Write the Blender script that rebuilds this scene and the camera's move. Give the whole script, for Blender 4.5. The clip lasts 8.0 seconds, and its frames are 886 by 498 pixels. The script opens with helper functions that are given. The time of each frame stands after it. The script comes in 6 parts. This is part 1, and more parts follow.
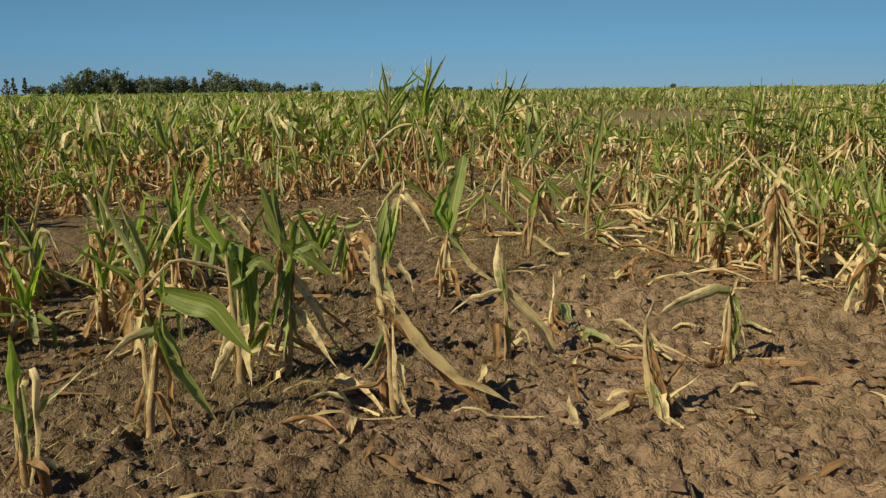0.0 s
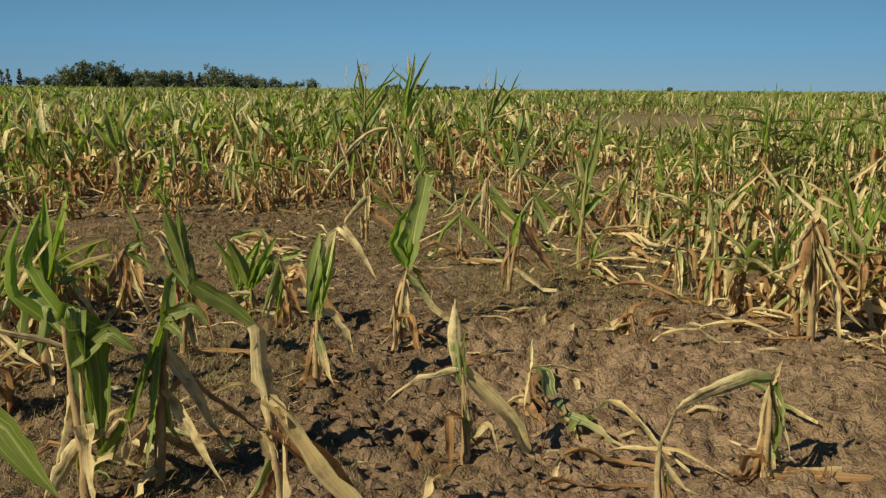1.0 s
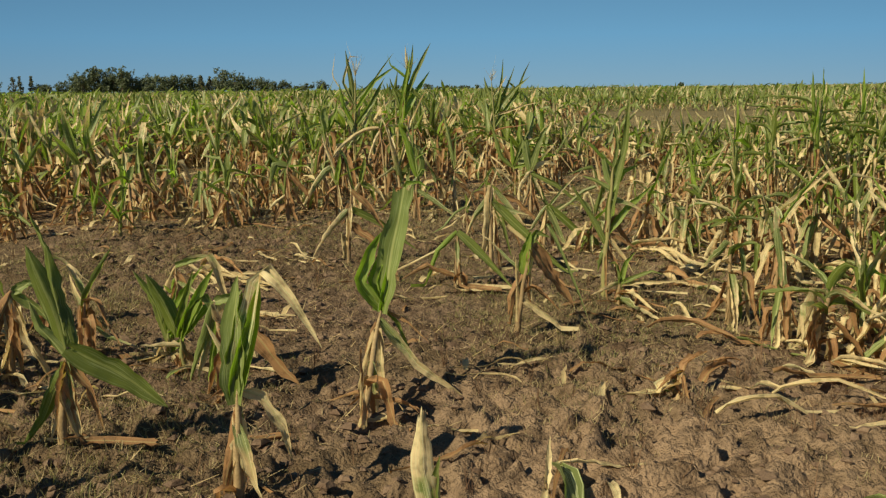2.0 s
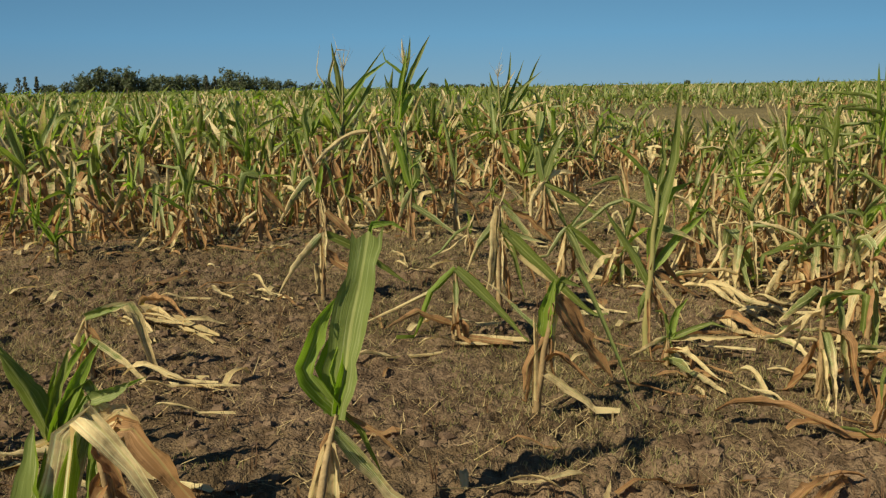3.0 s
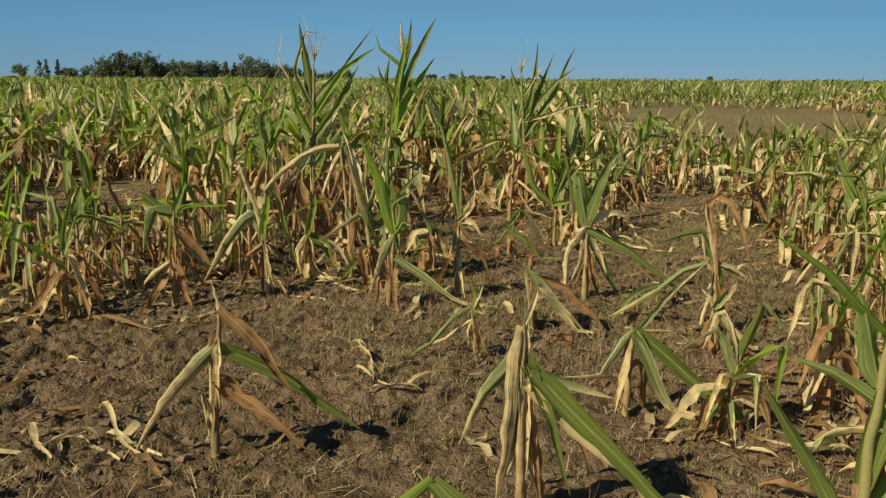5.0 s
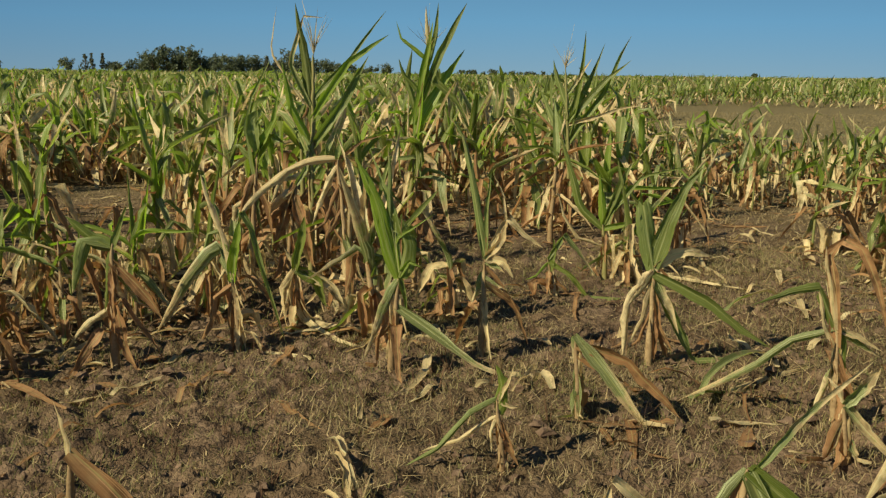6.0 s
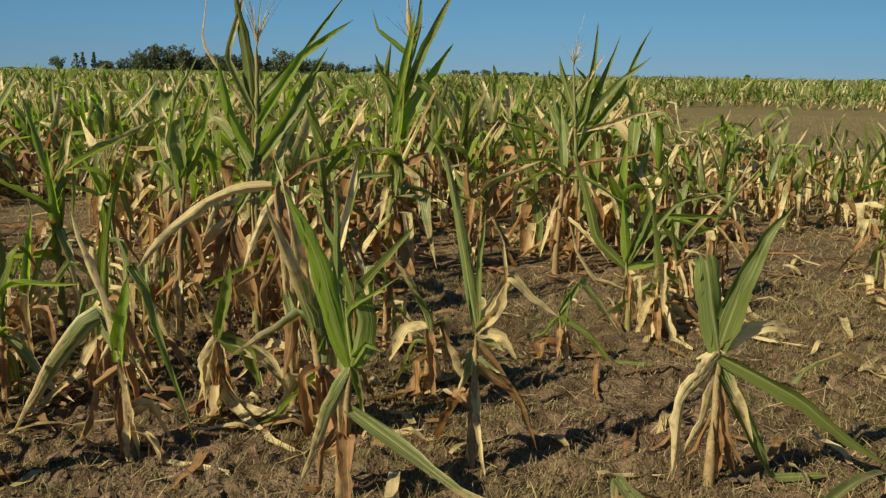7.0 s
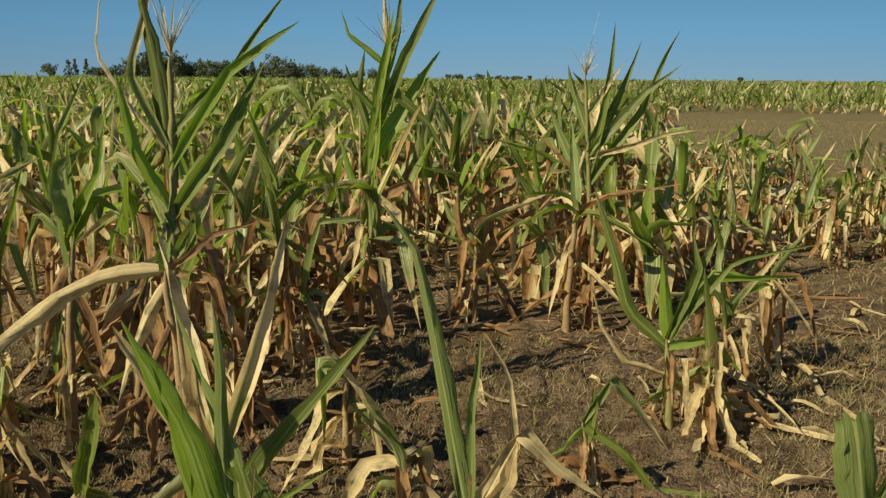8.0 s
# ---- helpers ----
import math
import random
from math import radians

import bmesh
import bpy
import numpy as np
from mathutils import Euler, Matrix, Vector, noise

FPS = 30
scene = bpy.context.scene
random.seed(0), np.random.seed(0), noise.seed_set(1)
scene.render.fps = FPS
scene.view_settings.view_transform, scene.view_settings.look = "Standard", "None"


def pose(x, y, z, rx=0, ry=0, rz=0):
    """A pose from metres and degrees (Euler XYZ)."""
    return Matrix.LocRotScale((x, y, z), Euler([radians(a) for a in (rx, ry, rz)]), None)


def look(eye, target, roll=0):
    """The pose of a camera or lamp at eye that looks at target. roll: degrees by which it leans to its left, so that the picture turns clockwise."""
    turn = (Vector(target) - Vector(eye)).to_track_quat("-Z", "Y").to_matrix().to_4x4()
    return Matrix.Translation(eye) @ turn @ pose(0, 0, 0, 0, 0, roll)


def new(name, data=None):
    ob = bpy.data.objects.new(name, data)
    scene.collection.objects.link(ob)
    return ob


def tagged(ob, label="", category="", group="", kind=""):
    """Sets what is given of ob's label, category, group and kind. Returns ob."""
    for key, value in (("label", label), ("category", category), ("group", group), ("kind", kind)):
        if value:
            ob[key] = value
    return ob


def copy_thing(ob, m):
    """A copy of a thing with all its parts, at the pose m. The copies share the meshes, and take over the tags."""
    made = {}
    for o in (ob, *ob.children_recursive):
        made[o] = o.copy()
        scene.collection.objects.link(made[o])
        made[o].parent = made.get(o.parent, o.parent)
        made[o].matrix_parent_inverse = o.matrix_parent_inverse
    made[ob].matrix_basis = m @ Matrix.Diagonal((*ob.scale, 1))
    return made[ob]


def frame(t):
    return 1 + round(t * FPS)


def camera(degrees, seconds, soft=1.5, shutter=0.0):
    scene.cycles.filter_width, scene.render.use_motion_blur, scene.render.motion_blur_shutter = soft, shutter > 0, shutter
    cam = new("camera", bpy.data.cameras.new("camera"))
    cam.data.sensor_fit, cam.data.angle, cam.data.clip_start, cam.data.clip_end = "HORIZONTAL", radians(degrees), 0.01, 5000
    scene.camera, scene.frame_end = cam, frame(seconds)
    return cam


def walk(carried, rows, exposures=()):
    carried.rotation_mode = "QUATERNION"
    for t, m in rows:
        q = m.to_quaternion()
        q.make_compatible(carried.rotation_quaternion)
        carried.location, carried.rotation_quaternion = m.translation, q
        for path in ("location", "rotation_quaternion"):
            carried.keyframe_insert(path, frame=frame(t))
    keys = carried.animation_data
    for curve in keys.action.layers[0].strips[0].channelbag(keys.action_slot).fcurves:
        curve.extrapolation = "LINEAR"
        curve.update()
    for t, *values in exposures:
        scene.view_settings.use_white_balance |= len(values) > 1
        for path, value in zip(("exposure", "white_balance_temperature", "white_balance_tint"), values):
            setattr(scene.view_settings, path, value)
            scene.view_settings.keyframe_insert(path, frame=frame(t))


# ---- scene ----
cam = camera(52.0, 8.0, 1.3)
PATH = [
    (0, (0.045, -0.449, 1.175), (0.027, 1.521, 0.83), -0.7),
    (0.5, (0.134, 0.108, 1.186), (0.136, 2.078, 0.842), 0.7),
    (1, (0.212, 0.592, 1.194), (0.207, 2.562, 0.847), 0.4),
    (1.5, (0.272, 1.105, 1.171), (0.239, 3.073, 0.815), -0.0),
    (1.7, (0.289, 1.344, 1.154), (0.254, 3.312, 0.801), -0.4),
    (2.8, (0.347, 2.63, 1.121), (0.313, 4.6, 0.779), -0.9),
    (3, (0.345, 2.835, 1.12), (0.299, 4.804, 0.77), -0.9),
    (3.5, (0.353, 3.373, 1.139), (0.287, 5.337, 0.768), -0.5),
    (4, (0.362, 3.89, 1.169), (0.302, 5.854, 0.798), 0.1),
    (4.5, (0.356, 4.34, 1.203), (0.303, 6.305, 0.834), 0.2),
    (4.7, (0.373, 4.55, 1.192), (0.31, 6.514, 0.824), 0.2),
    (5.8, (0.418, 5.791, 1.138), (0.277, 7.75, 0.761), 0.6),
    (6, (0.418, 5.994, 1.167), (0.254, 7.951, 0.788), 0.6),
    (6.5, (0.393, 6.526, 1.155), (0.212, 8.481, 0.776), 0.5),
    (7, (0.377, 7.079, 1.154), (0.229, 9.037, 0.776), 0.8),
    (7.5, (0.349, 7.576, 1.197), (0.2, 9.533, 0.815), 1.0),
    (8, (0.344, 8.078, 1.202), (0.207, 10.038, 0.833), 0.4),
]
walk(cam, [(t, look(eye, target, roll)) for t, eye, target, roll in PATH])

# ---- light ----
SUN_DIR = Vector((-0.72, -0.58, 0.68)).normalized()
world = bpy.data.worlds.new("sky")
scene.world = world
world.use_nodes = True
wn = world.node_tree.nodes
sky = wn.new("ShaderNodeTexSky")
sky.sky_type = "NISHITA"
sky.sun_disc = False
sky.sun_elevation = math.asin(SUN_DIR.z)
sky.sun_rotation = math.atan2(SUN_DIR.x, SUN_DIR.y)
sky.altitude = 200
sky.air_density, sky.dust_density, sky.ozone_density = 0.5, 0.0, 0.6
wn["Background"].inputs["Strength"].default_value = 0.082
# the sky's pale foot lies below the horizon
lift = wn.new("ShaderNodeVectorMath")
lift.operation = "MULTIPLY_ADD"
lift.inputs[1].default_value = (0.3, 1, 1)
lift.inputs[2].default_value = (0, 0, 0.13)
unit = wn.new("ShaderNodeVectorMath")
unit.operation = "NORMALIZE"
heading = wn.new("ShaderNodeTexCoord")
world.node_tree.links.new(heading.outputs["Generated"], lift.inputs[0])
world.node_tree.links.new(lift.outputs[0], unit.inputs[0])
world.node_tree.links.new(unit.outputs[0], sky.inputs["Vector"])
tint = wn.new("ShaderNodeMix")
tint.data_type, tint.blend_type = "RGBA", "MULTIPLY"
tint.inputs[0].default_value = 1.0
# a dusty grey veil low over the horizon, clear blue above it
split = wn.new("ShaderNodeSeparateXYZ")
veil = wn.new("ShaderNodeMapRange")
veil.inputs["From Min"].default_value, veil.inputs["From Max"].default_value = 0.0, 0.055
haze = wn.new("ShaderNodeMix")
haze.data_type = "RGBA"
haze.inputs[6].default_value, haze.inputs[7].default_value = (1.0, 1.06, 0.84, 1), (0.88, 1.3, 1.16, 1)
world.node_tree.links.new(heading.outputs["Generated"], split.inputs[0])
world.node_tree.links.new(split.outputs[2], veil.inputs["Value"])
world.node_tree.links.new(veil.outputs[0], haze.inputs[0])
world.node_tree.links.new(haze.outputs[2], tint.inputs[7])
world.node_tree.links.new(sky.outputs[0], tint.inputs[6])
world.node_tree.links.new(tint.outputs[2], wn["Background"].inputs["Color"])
sun_data = bpy.data.lights.new("sun", "SUN")
sun_data.energy, sun_data.angle, sun_data.color = 5.0, radians(0.55), (1.0, 0.908, 0.59)
sun = new("sun", sun_data)
sun.matrix_world = look(SUN_DIR * 40, (0, 0, 0))
scene.view_settings.exposure = 0.27


# ---- materials ----
def nodes_of(mat):
    mat.use_nodes = True
    nt = mat.node_tree
    nt.nodes.clear()
    return nt, nt.nodes.new("ShaderNodeOutputMaterial")


def mixcol(nt, fac, a, b, blend="MIX"):
    n = nt.nodes.new("ShaderNodeMix")
    n.data_type, n.blend_type = "RGBA", blend
    for sock, val in ((n.inputs[0], fac), (n.inputs[6], a), (n.inputs[7], b)):
        if isinstance(val, bpy.types.NodeSocket):
            nt.links.new(val, sock)
        elif isinstance(val, (int, float)):
            sock.default_value = val
        else:
            sock.default_value = (*val, 1)
    return n.outputs[2]


def mathn(nt, op, a, b=0.0, c=0.0, clamp=False):
    n = nt.nodes.new("ShaderNodeMath")
    n.operation, n.use_clamp = op, clamp
    for sock, val in zip(n.inputs, (a, b, c)):
        if isinstance(val, bpy.types.NodeSocket):
            nt.links.new(val, sock)
        else:
            sock.default_value = val
    return n.outputs[0]


def noisen(nt, vec, scale, detail=3.0, rough=0.55):
    n = nt.nodes.new("ShaderNodeTexNoise")
    n.inputs["Scale"].default_value, n.inputs["Detail"].default_value, n.inputs["Roughness"].default_value = scale, detail, rough
    nt.links.new(vec, n.inputs["Vector"])
    return n.outputs["Fac"]


def stepn(nt, val, lo, hi):
    n = nt.nodes.new("ShaderNodeMapRange")
    n.interpolation_type = "SMOOTHSTEP"
    nt.links.new(val, n.inputs["Value"])
    n.inputs["From Min"].default_value, n.inputs["From Max"].default_value = lo, hi
    return n.outputs["Result"]


def bumpn(nt, height, strength, distance):
    n = nt.nodes.new("ShaderNodeBump")
    n.inputs["Strength"].default_value, n.inputs["Distance"].default_value = strength, distance
    nt.links.new(height, n.inputs["Height"])
    return n.outputs["Normal"]


def leaf_material(name, fresh, fresh_b, dry, dry_b, dryness, rough, trans, rib):
    """A maize leaf: veins along it, a pale midrib, a dry tip and rim, blotches; dryness 0 to 1."""
    mat = bpy.data.materials.new(name)
    nt, out = nodes_of(mat)
    tc = nt.nodes.new("ShaderNodeTexCoord")
    sep = nt.nodes.new("ShaderNodeSeparateXYZ")
    nt.links.new(tc.outputs["UV"], sep.inputs[0])
    u, v = sep.outputs[0], sep.outputs[1]
    info = nt.nodes.new("ShaderNodeObjectInfo").outputs["Random"]
    isl = nt.nodes.new("ShaderNodeNewGeometry").outputs["Random Per Island"]
    rnd = mathn(nt, "FRACT", mathn(nt, "ADD", mathn(nt, "MULTIPLY", info, 3.7), mathn(nt, "MULTIPLY", isl, 5.3)))
    rnd2 = mathn(nt, "FRACT", mathn(nt, "MULTIPLY", rnd, 17.13))
    coarse = noisen(nt, tc.outputs["Object"], 22, 3)
    fine = noisen(nt, tc.outputs["Object"], 140, 3)
    edge = mathn(nt, "ABSOLUTE", mathn(nt, "SUBTRACT", u, 0.5))
    # dry part: tip first, then the rim, then blotches
    d = mathn(nt, "ADD", mathn(nt, "MULTIPLY", v, 0.75), mathn(nt, "MULTIPLY", edge, 0.35))
    d = mathn(nt, "ADD", d, mathn(nt, "MULTIPLY", mathn(nt, "SUBTRACT", coarse, 0.5), 0.9))
    d = mathn(nt, "ADD", d, mathn(nt, "MULTIPLY", mathn(nt, "SUBTRACT", rnd, 0.5), 0.5))
    lo = 1.25 - 1.6 * dryness
    dryf = stepn(nt, d, lo, lo + 0.28)
    green = mixcol(nt, rnd2, fresh, fresh_b)
    green = mixcol(nt, mathn(nt, "MULTIPLY", coarse, 0.5), green, tuple(c * 0.55 for c in fresh))
    brown = mixcol(nt, rnd2, dry, dry_b)
    brown = mixcol(nt, stepn(nt, coarse, 0.45, 0.7), brown, tuple(c * 0.5 for c in dry_b))
    col = mixcol(nt, dryf, green, brown)
    stretch = nt.nodes.new("ShaderNodeMapping")
    stretch.inputs["Scale"].default_value = (24.0, 1.5, 1.0)
    nt.links.new(tc.outputs["UV"], stretch.inputs["Vector"])
    offset = nt.nodes.new("ShaderNodeCombineXYZ")
    nt.links.new(mathn(nt, "MULTIPLY", rnd, 90.0), offset.inputs[2])
    addv = nt.nodes.new("ShaderNodeVectorMath")
    nt.links.new(stretch.outputs[0], addv.inputs[0])
    nt.links.new(offset.outputs[0], addv.inputs[1])
    streak = noisen(nt, addv.outputs[0], 1.0, 3, 0.6)
    # fibre streaks, with pleat highlights and furrow shade coloured in: pale ridges, dark lows
    col = mixcol(nt, mathn(nt, "MULTIPLY", stepn(nt, streak, 0.5, 0.7), 0.8 if dryness > 0.5 else 0.26), col, tuple(min(0.78, c * 1.2 + 0.05) for c in dry))
    col = mixcol(nt, mathn(nt, "MULTIPLY", mathn(nt, "SUBTRACT", 1.0, stepn(nt, streak, 0.25, 0.46)), 0.42), col, tuple(c * 0.4 for c in (fresh if dryness < 0.5 else dry_b)))
    veins = mathn(nt, "SINE", mathn(nt, "MULTIPLY", u, 95.0))
    veinf = mathn(nt, "MULTIPLY_ADD", veins, 0.03, 0.03)
    col = mixcol(nt, veinf, col, (0.42, 0.42, 0.17))
    ribf = mathn(nt, "SUBTRACT", 1.0, stepn(nt, edge, 0.025, 0.07))
    col = mixcol(nt, mathn(nt, "MULTIPLY", ribf, rib), col, (0.5, 0.5, 0.22))
    col = mixcol(nt, mathn(nt, "MULTIPLY", stepn(nt, fine, 0.6, 0.8), 0.18), col, (0.16, 0.1, 0.05))
    p = nt.nodes.new("ShaderNodeBsdfPrincipled")
    nt.links.new(col, p.inputs["Base Color"])
    nt.links.new(mathn(nt, "MULTIPLY_ADD", fine, 0.3, rough - 0.2), p.inputs["Roughness"])
    p.inputs["Specular IOR Level"].default_value = 0.36
    relief = mathn(nt, "ADD", mathn(nt, "MULTIPLY", streak, 2.2), mathn(nt, "MULTIPLY", coarse, 2.0))
    nt.links.new(bumpn(nt, relief, 0.55, 0.0017), p.inputs["Normal"])
    tr = nt.nodes.new("ShaderNodeBsdfTranslucent")
    nt.links.new(mixcol(nt, 1.0, col, mixcol(nt, dryf, (1.8, 2.2, 0.7), (1.35, 1.25, 1.0)), "MULTIPLY"), tr.inputs["Color"])
    mix = nt.nodes.new("ShaderNodeMixShader")
    mix.inputs[0].default_value = trans
    nt.links.new(p.outputs[0], mix.inputs[1])
    nt.links.new(tr.outputs[0], mix.inputs[2])
    nt.links.new(mix.outputs[0], out.inputs[0])
    return mat


def plain_material(name, cols, scale, rough, bump=0.003, trans=0.0):
    """A rough natural surface: three tones mixed by noise at two scales, with random tone per piece."""
    mat = bpy.data.materials.new(name)
    nt, out = nodes_of(mat)
    tc = nt.nodes.new("ShaderNodeTexCoord").outputs["Object"]
    info = nt.nodes.new("ShaderNodeObjectInfo").outputs["Random"]
    isl = nt.nodes.new("ShaderNodeNewGeometry").outputs["Random Per Island"]
    rnd = mathn(nt, "FRACT", mathn(nt, "ADD", mathn(nt, "MULTIPLY", info, 3.7), mathn(nt, "MULTIPLY", isl, 5.3)))
    a, b = noisen(nt, tc, scale, 4), noisen(nt, tc, scale * 7, 3)
    col = mixcol(nt, stepn(nt, a, 0.35, 0.65), cols[0], cols[1])
    col = mixcol(nt, mathn(nt, "MULTIPLY", stepn(nt, b, 0.4, 0.75), 0.6), col, cols[2])
    col = mixcol(nt, mathn(nt, "MULTIPLY", rnd, 0.55), col, cols[2])
    p = nt.nodes.new("ShaderNodeBsdfPrincipled")
    nt.links.new(col, p.inputs["Base Color"])
    p.inputs["Roughness"].default_value = rough
    p.inputs["Specular IOR Level"].default_value = 0.2
    nt.links.new(bumpn(nt, b, 0.6, bump), p.inputs["Normal"])
    last = p.outputs[0]
    if trans:
        tr = nt.nodes.new("ShaderNodeBsdfTranslucent")
        nt.links.new(mixcol(nt, 1.0, col, (1.5, 1.6, 0.9), "MULTIPLY"), tr.inputs["Color"])
        mix = nt.nodes.new("ShaderNodeMixShader")
        mix.inputs[0].default_value = trans
        nt.links.new(last, mix.inputs[1])
        nt.links.new(tr.outputs[0], mix.inputs[2])
        last = mix.outputs[0]
    nt.links.new(last, out.inputs[0])
    return mat


def soil_material():
    mat = bpy.data.materials.new("dry_soil")
    nt, out = nodes_of(mat)
    tc = nt.nodes.new("ShaderNodeTexCoord").outputs["Object"]
    big, mid = noisen(nt, tc, 0.9, 4), noisen(nt, tc, 9, 5, 0.6)
    fine, grain = noisen(nt, tc, 60, 4, 0.65), noisen(nt, tc, 260, 2)
    col = mixcol(nt, stepn(nt, mid, 0.35, 0.65), (0.093, 0.058, 0.039), (0.25, 0.168, 0.116))
    col = mixcol(nt, mathn(nt, "MULTIPLY", stepn(nt, big, 0.4, 0.6), 0.55), col, (0.122, 0.085, 0.048))
    col = mixcol(nt, mathn(nt, "MULTIPLY", stepn(nt, fine, 0.45, 0.7), 0.6), col, (0.066, 0.044, 0.027))
    col = mixcol(nt, mathn(nt, "MULTIPLY", stepn(nt, grain, 0.58, 0.7), 0.5), col, (0.32, 0.235, 0.15))
    geo = nt.nodes.new("ShaderNodeNewGeometry").outputs["Position"]
    sep = nt.nodes.new("ShaderNodeSeparateXYZ")
    nt.links.new(geo, sep.inputs[0])
    # pale dusty crust on the bare part
    crust = mathn(nt, "MULTIPLY", stepn(nt, sep.outputs[0], -0.4, 0.7), mathn(nt, "SUBTRACT", 1.0, stepn(nt, sep.outputs[1], 4.4, 5.8)))
    crust = mathn(nt, "MULTIPLY", crust, mathn(nt, "MULTIPLY_ADD", stepn(nt, mid, 0.35, 0.6), 0.4, 0.2))
    col = mixcol(nt, crust, col, (0.35, 0.235, 0.158))
    # far off the crop covers the soil
    weedy = mathn(nt, "MULTIPLY", stepn(nt, sep.outputs[1], 12, 17), 0.75)
    col = mixcol(nt, weedy, col, mixcol(nt, mid, (0.16, 0.135, 0.066), (0.26, 0.21, 0.11)))
    far = stepn(nt, sep.outputs[1], 60, 220)
    col = mixcol(nt, far, col, mixcol(nt, stepn(nt, noisen(nt, tc, 0.05, 5), 0.35, 0.65), (0.2, 0.19, 0.07), (0.29, 0.25, 0.11)))
    p = nt.nodes.new("ShaderNodeBsdfPrincipled")
    nt.links.new(col, p.inputs["Base Color"])
    p.inputs["Roughness"].default_value = 0.95
    p.inputs["Specular IOR Level"].default_value = 0.1
    # crumbs: rounded cells of two sizes with dark gaps between
    wob = nt.nodes.new("ShaderNodeVectorMath")
    wob.operation = "MULTIPLY_ADD"
    wob.inputs[1].default_value = (0.05, 0.05, 0.05)
    shift = nt.nodes.new("ShaderNodeTexNoise")
    shift.inputs["Scale"].default_value = 22.0
    nt.links.new(tc, shift.inputs["Vector"])
    nt.links.new(shift.outputs["Color"], wob.inputs[0])
    nt.links.new(tc, wob.inputs[2])
    cells = []
    for scale in (26.0, 70.0):
        v = nt.nodes.new("ShaderNodeTexVoronoi")
        v.inputs["Scale"].default_value = scale
        nt.links.new(wob.outputs[0], v.inputs["Vector"])
        cells.append(mathn(nt, "SUBTRACT", 0.7, v.outputs["Distance"]))
    h = mathn(nt, "ADD", mathn(nt, "MULTIPLY", fine, 0.7), mathn(nt, "MULTIPLY", grain, 0.3))
    h = mathn(nt, "ADD", h, mathn(nt, "MULTIPLY", cells[0], mathn(nt, "MULTIPLY_ADD", mid, 1.2, -0.1)))
    h = mathn(nt, "ADD", h, mathn(nt, "MULTIPLY", cells[1], 0.45))
    nt.links.new(bumpn(nt, h, 1.0, 0.02), p.inputs["Normal"])
    nt.links.new(p.outputs[0], out.inputs[0])
    return mat


TAN, TAN_B = (0.8, 0.625, 0.37), (0.58, 0.415, 0.22)
RUST, RUST_B = (0.42, 0.225, 0.105), (0.29, 0.145, 0.065)
LEAF = {
    "green": leaf_material("green_maize_leaf", (0.155, 0.196, 0.028), (0.135, 0.16, 0.042), TAN, TAN_B, 0.2, 0.45, 0.33, 0.28),
    "bright": leaf_material("bright_green_maize_leaf", (0.21, 0.3, 0.03), (0.2, 0.27, 0.04), TAN, TAN_B, 0.1, 0.45, 0.42, 0.3),
    "grey": leaf_material("grey_green_maize_leaf", (0.205, 0.25, 0.075), (0.175, 0.21, 0.06), TAN, TAN_B, 0.25, 0.5, 0.28, 0.55),
    "half": leaf_material("half_dry_maize_leaf", (0.155, 0.195, 0.055), (0.19, 0.21, 0.085), TAN, TAN_B, 0.6, 0.5, 0.3, 0.3),
    "dry": leaf_material("straw_dry_maize_leaf", (0.5, 0.4, 0.25), (0.5, 0.38, 0.22), TAN, TAN_B, 1.0, 0.6, 0.33, 0.4),
    "rust": leaf_material("brown_dry_maize_leaf", (0.38, 0.24, 0.13), (0.33, 0.19, 0.1), RUST, RUST_B, 0.9, 0.65, 0.33, 0.3),
}
KINDS = list(LEAF)
M_STALK_G = plain_material("green_stalk", ((0.13, 0.17, 0.05), (0.2, 0.2, 0.075), (0.3, 0.24, 0.11)), 14, 0.5, 0.002)
M_STALK_D = plain_material("dry_stalk_sheath", ((0.3, 0.205, 0.11), (0.43, 0.31, 0.175), (0.2, 0.13, 0.07)), 18, 0.7, 0.003)
M_TASSEL = plain_material("dry_tassel", ((0.56, 0.44, 0.25), (0.45, 0.32, 0.16), (0.64, 0.54, 0.34)), 30, 0.7, 0.002, 0.2)
M_SOIL = soil_material()
M_CLOD = plain_material("soil_clod", ((0.148, 0.094, 0.066), (0.234, 0.158, 0.112), (0.095, 0.058, 0.041)), 25, 0.95, 0.006)
M_GRASS = plain_material("dry_weed", ((0.26, 0.2, 0.112), (0.19, 0.16, 0.078), (0.45, 0.35, 0.215)), 3, 0.75, 0.001, 0.25)
M_TWIG = plain_material("dead_weed_twig", ((0.13, 0.07, 0.04), (0.18, 0.1, 0.055), (0.09, 0.05, 0.03)), 6, 0.8, 0.001)
M_HERB = plain_material("olive_weed", ((0.165, 0.168, 0.06), (0.14, 0.147, 0.05), (0.24, 0.205, 0.095)), 4, 0.7, 0.001, 0.25)
M_STRAW = plain_material("straw_litter", ((0.46, 0.34, 0.18), (0.36, 0.23, 0.11), (0.56, 0.44, 0.26)), 12, 0.7, 0.002, 0.15)
M_BARK = plain_material("bark", ((0.1, 0.075, 0.05), (0.15, 0.12, 0.09), (0.06, 0.045, 0.03)), 3, 0.9, 0.02)
M_CROWN = plain_material("tree_leaves", ((0.08, 0.1, 0.06), (0.1, 0.12, 0.075), (0.13, 0.145, 0.095)), 0.35, 0.6, 0.01, 0.2)
M_NEEDLE = plain_material("dark_needles", ((0.09, 0.1, 0.075), (0.1, 0.11, 0.08), (0.13, 0.135, 0.1)), 0.5, 0.6, 0.01, 0.1)


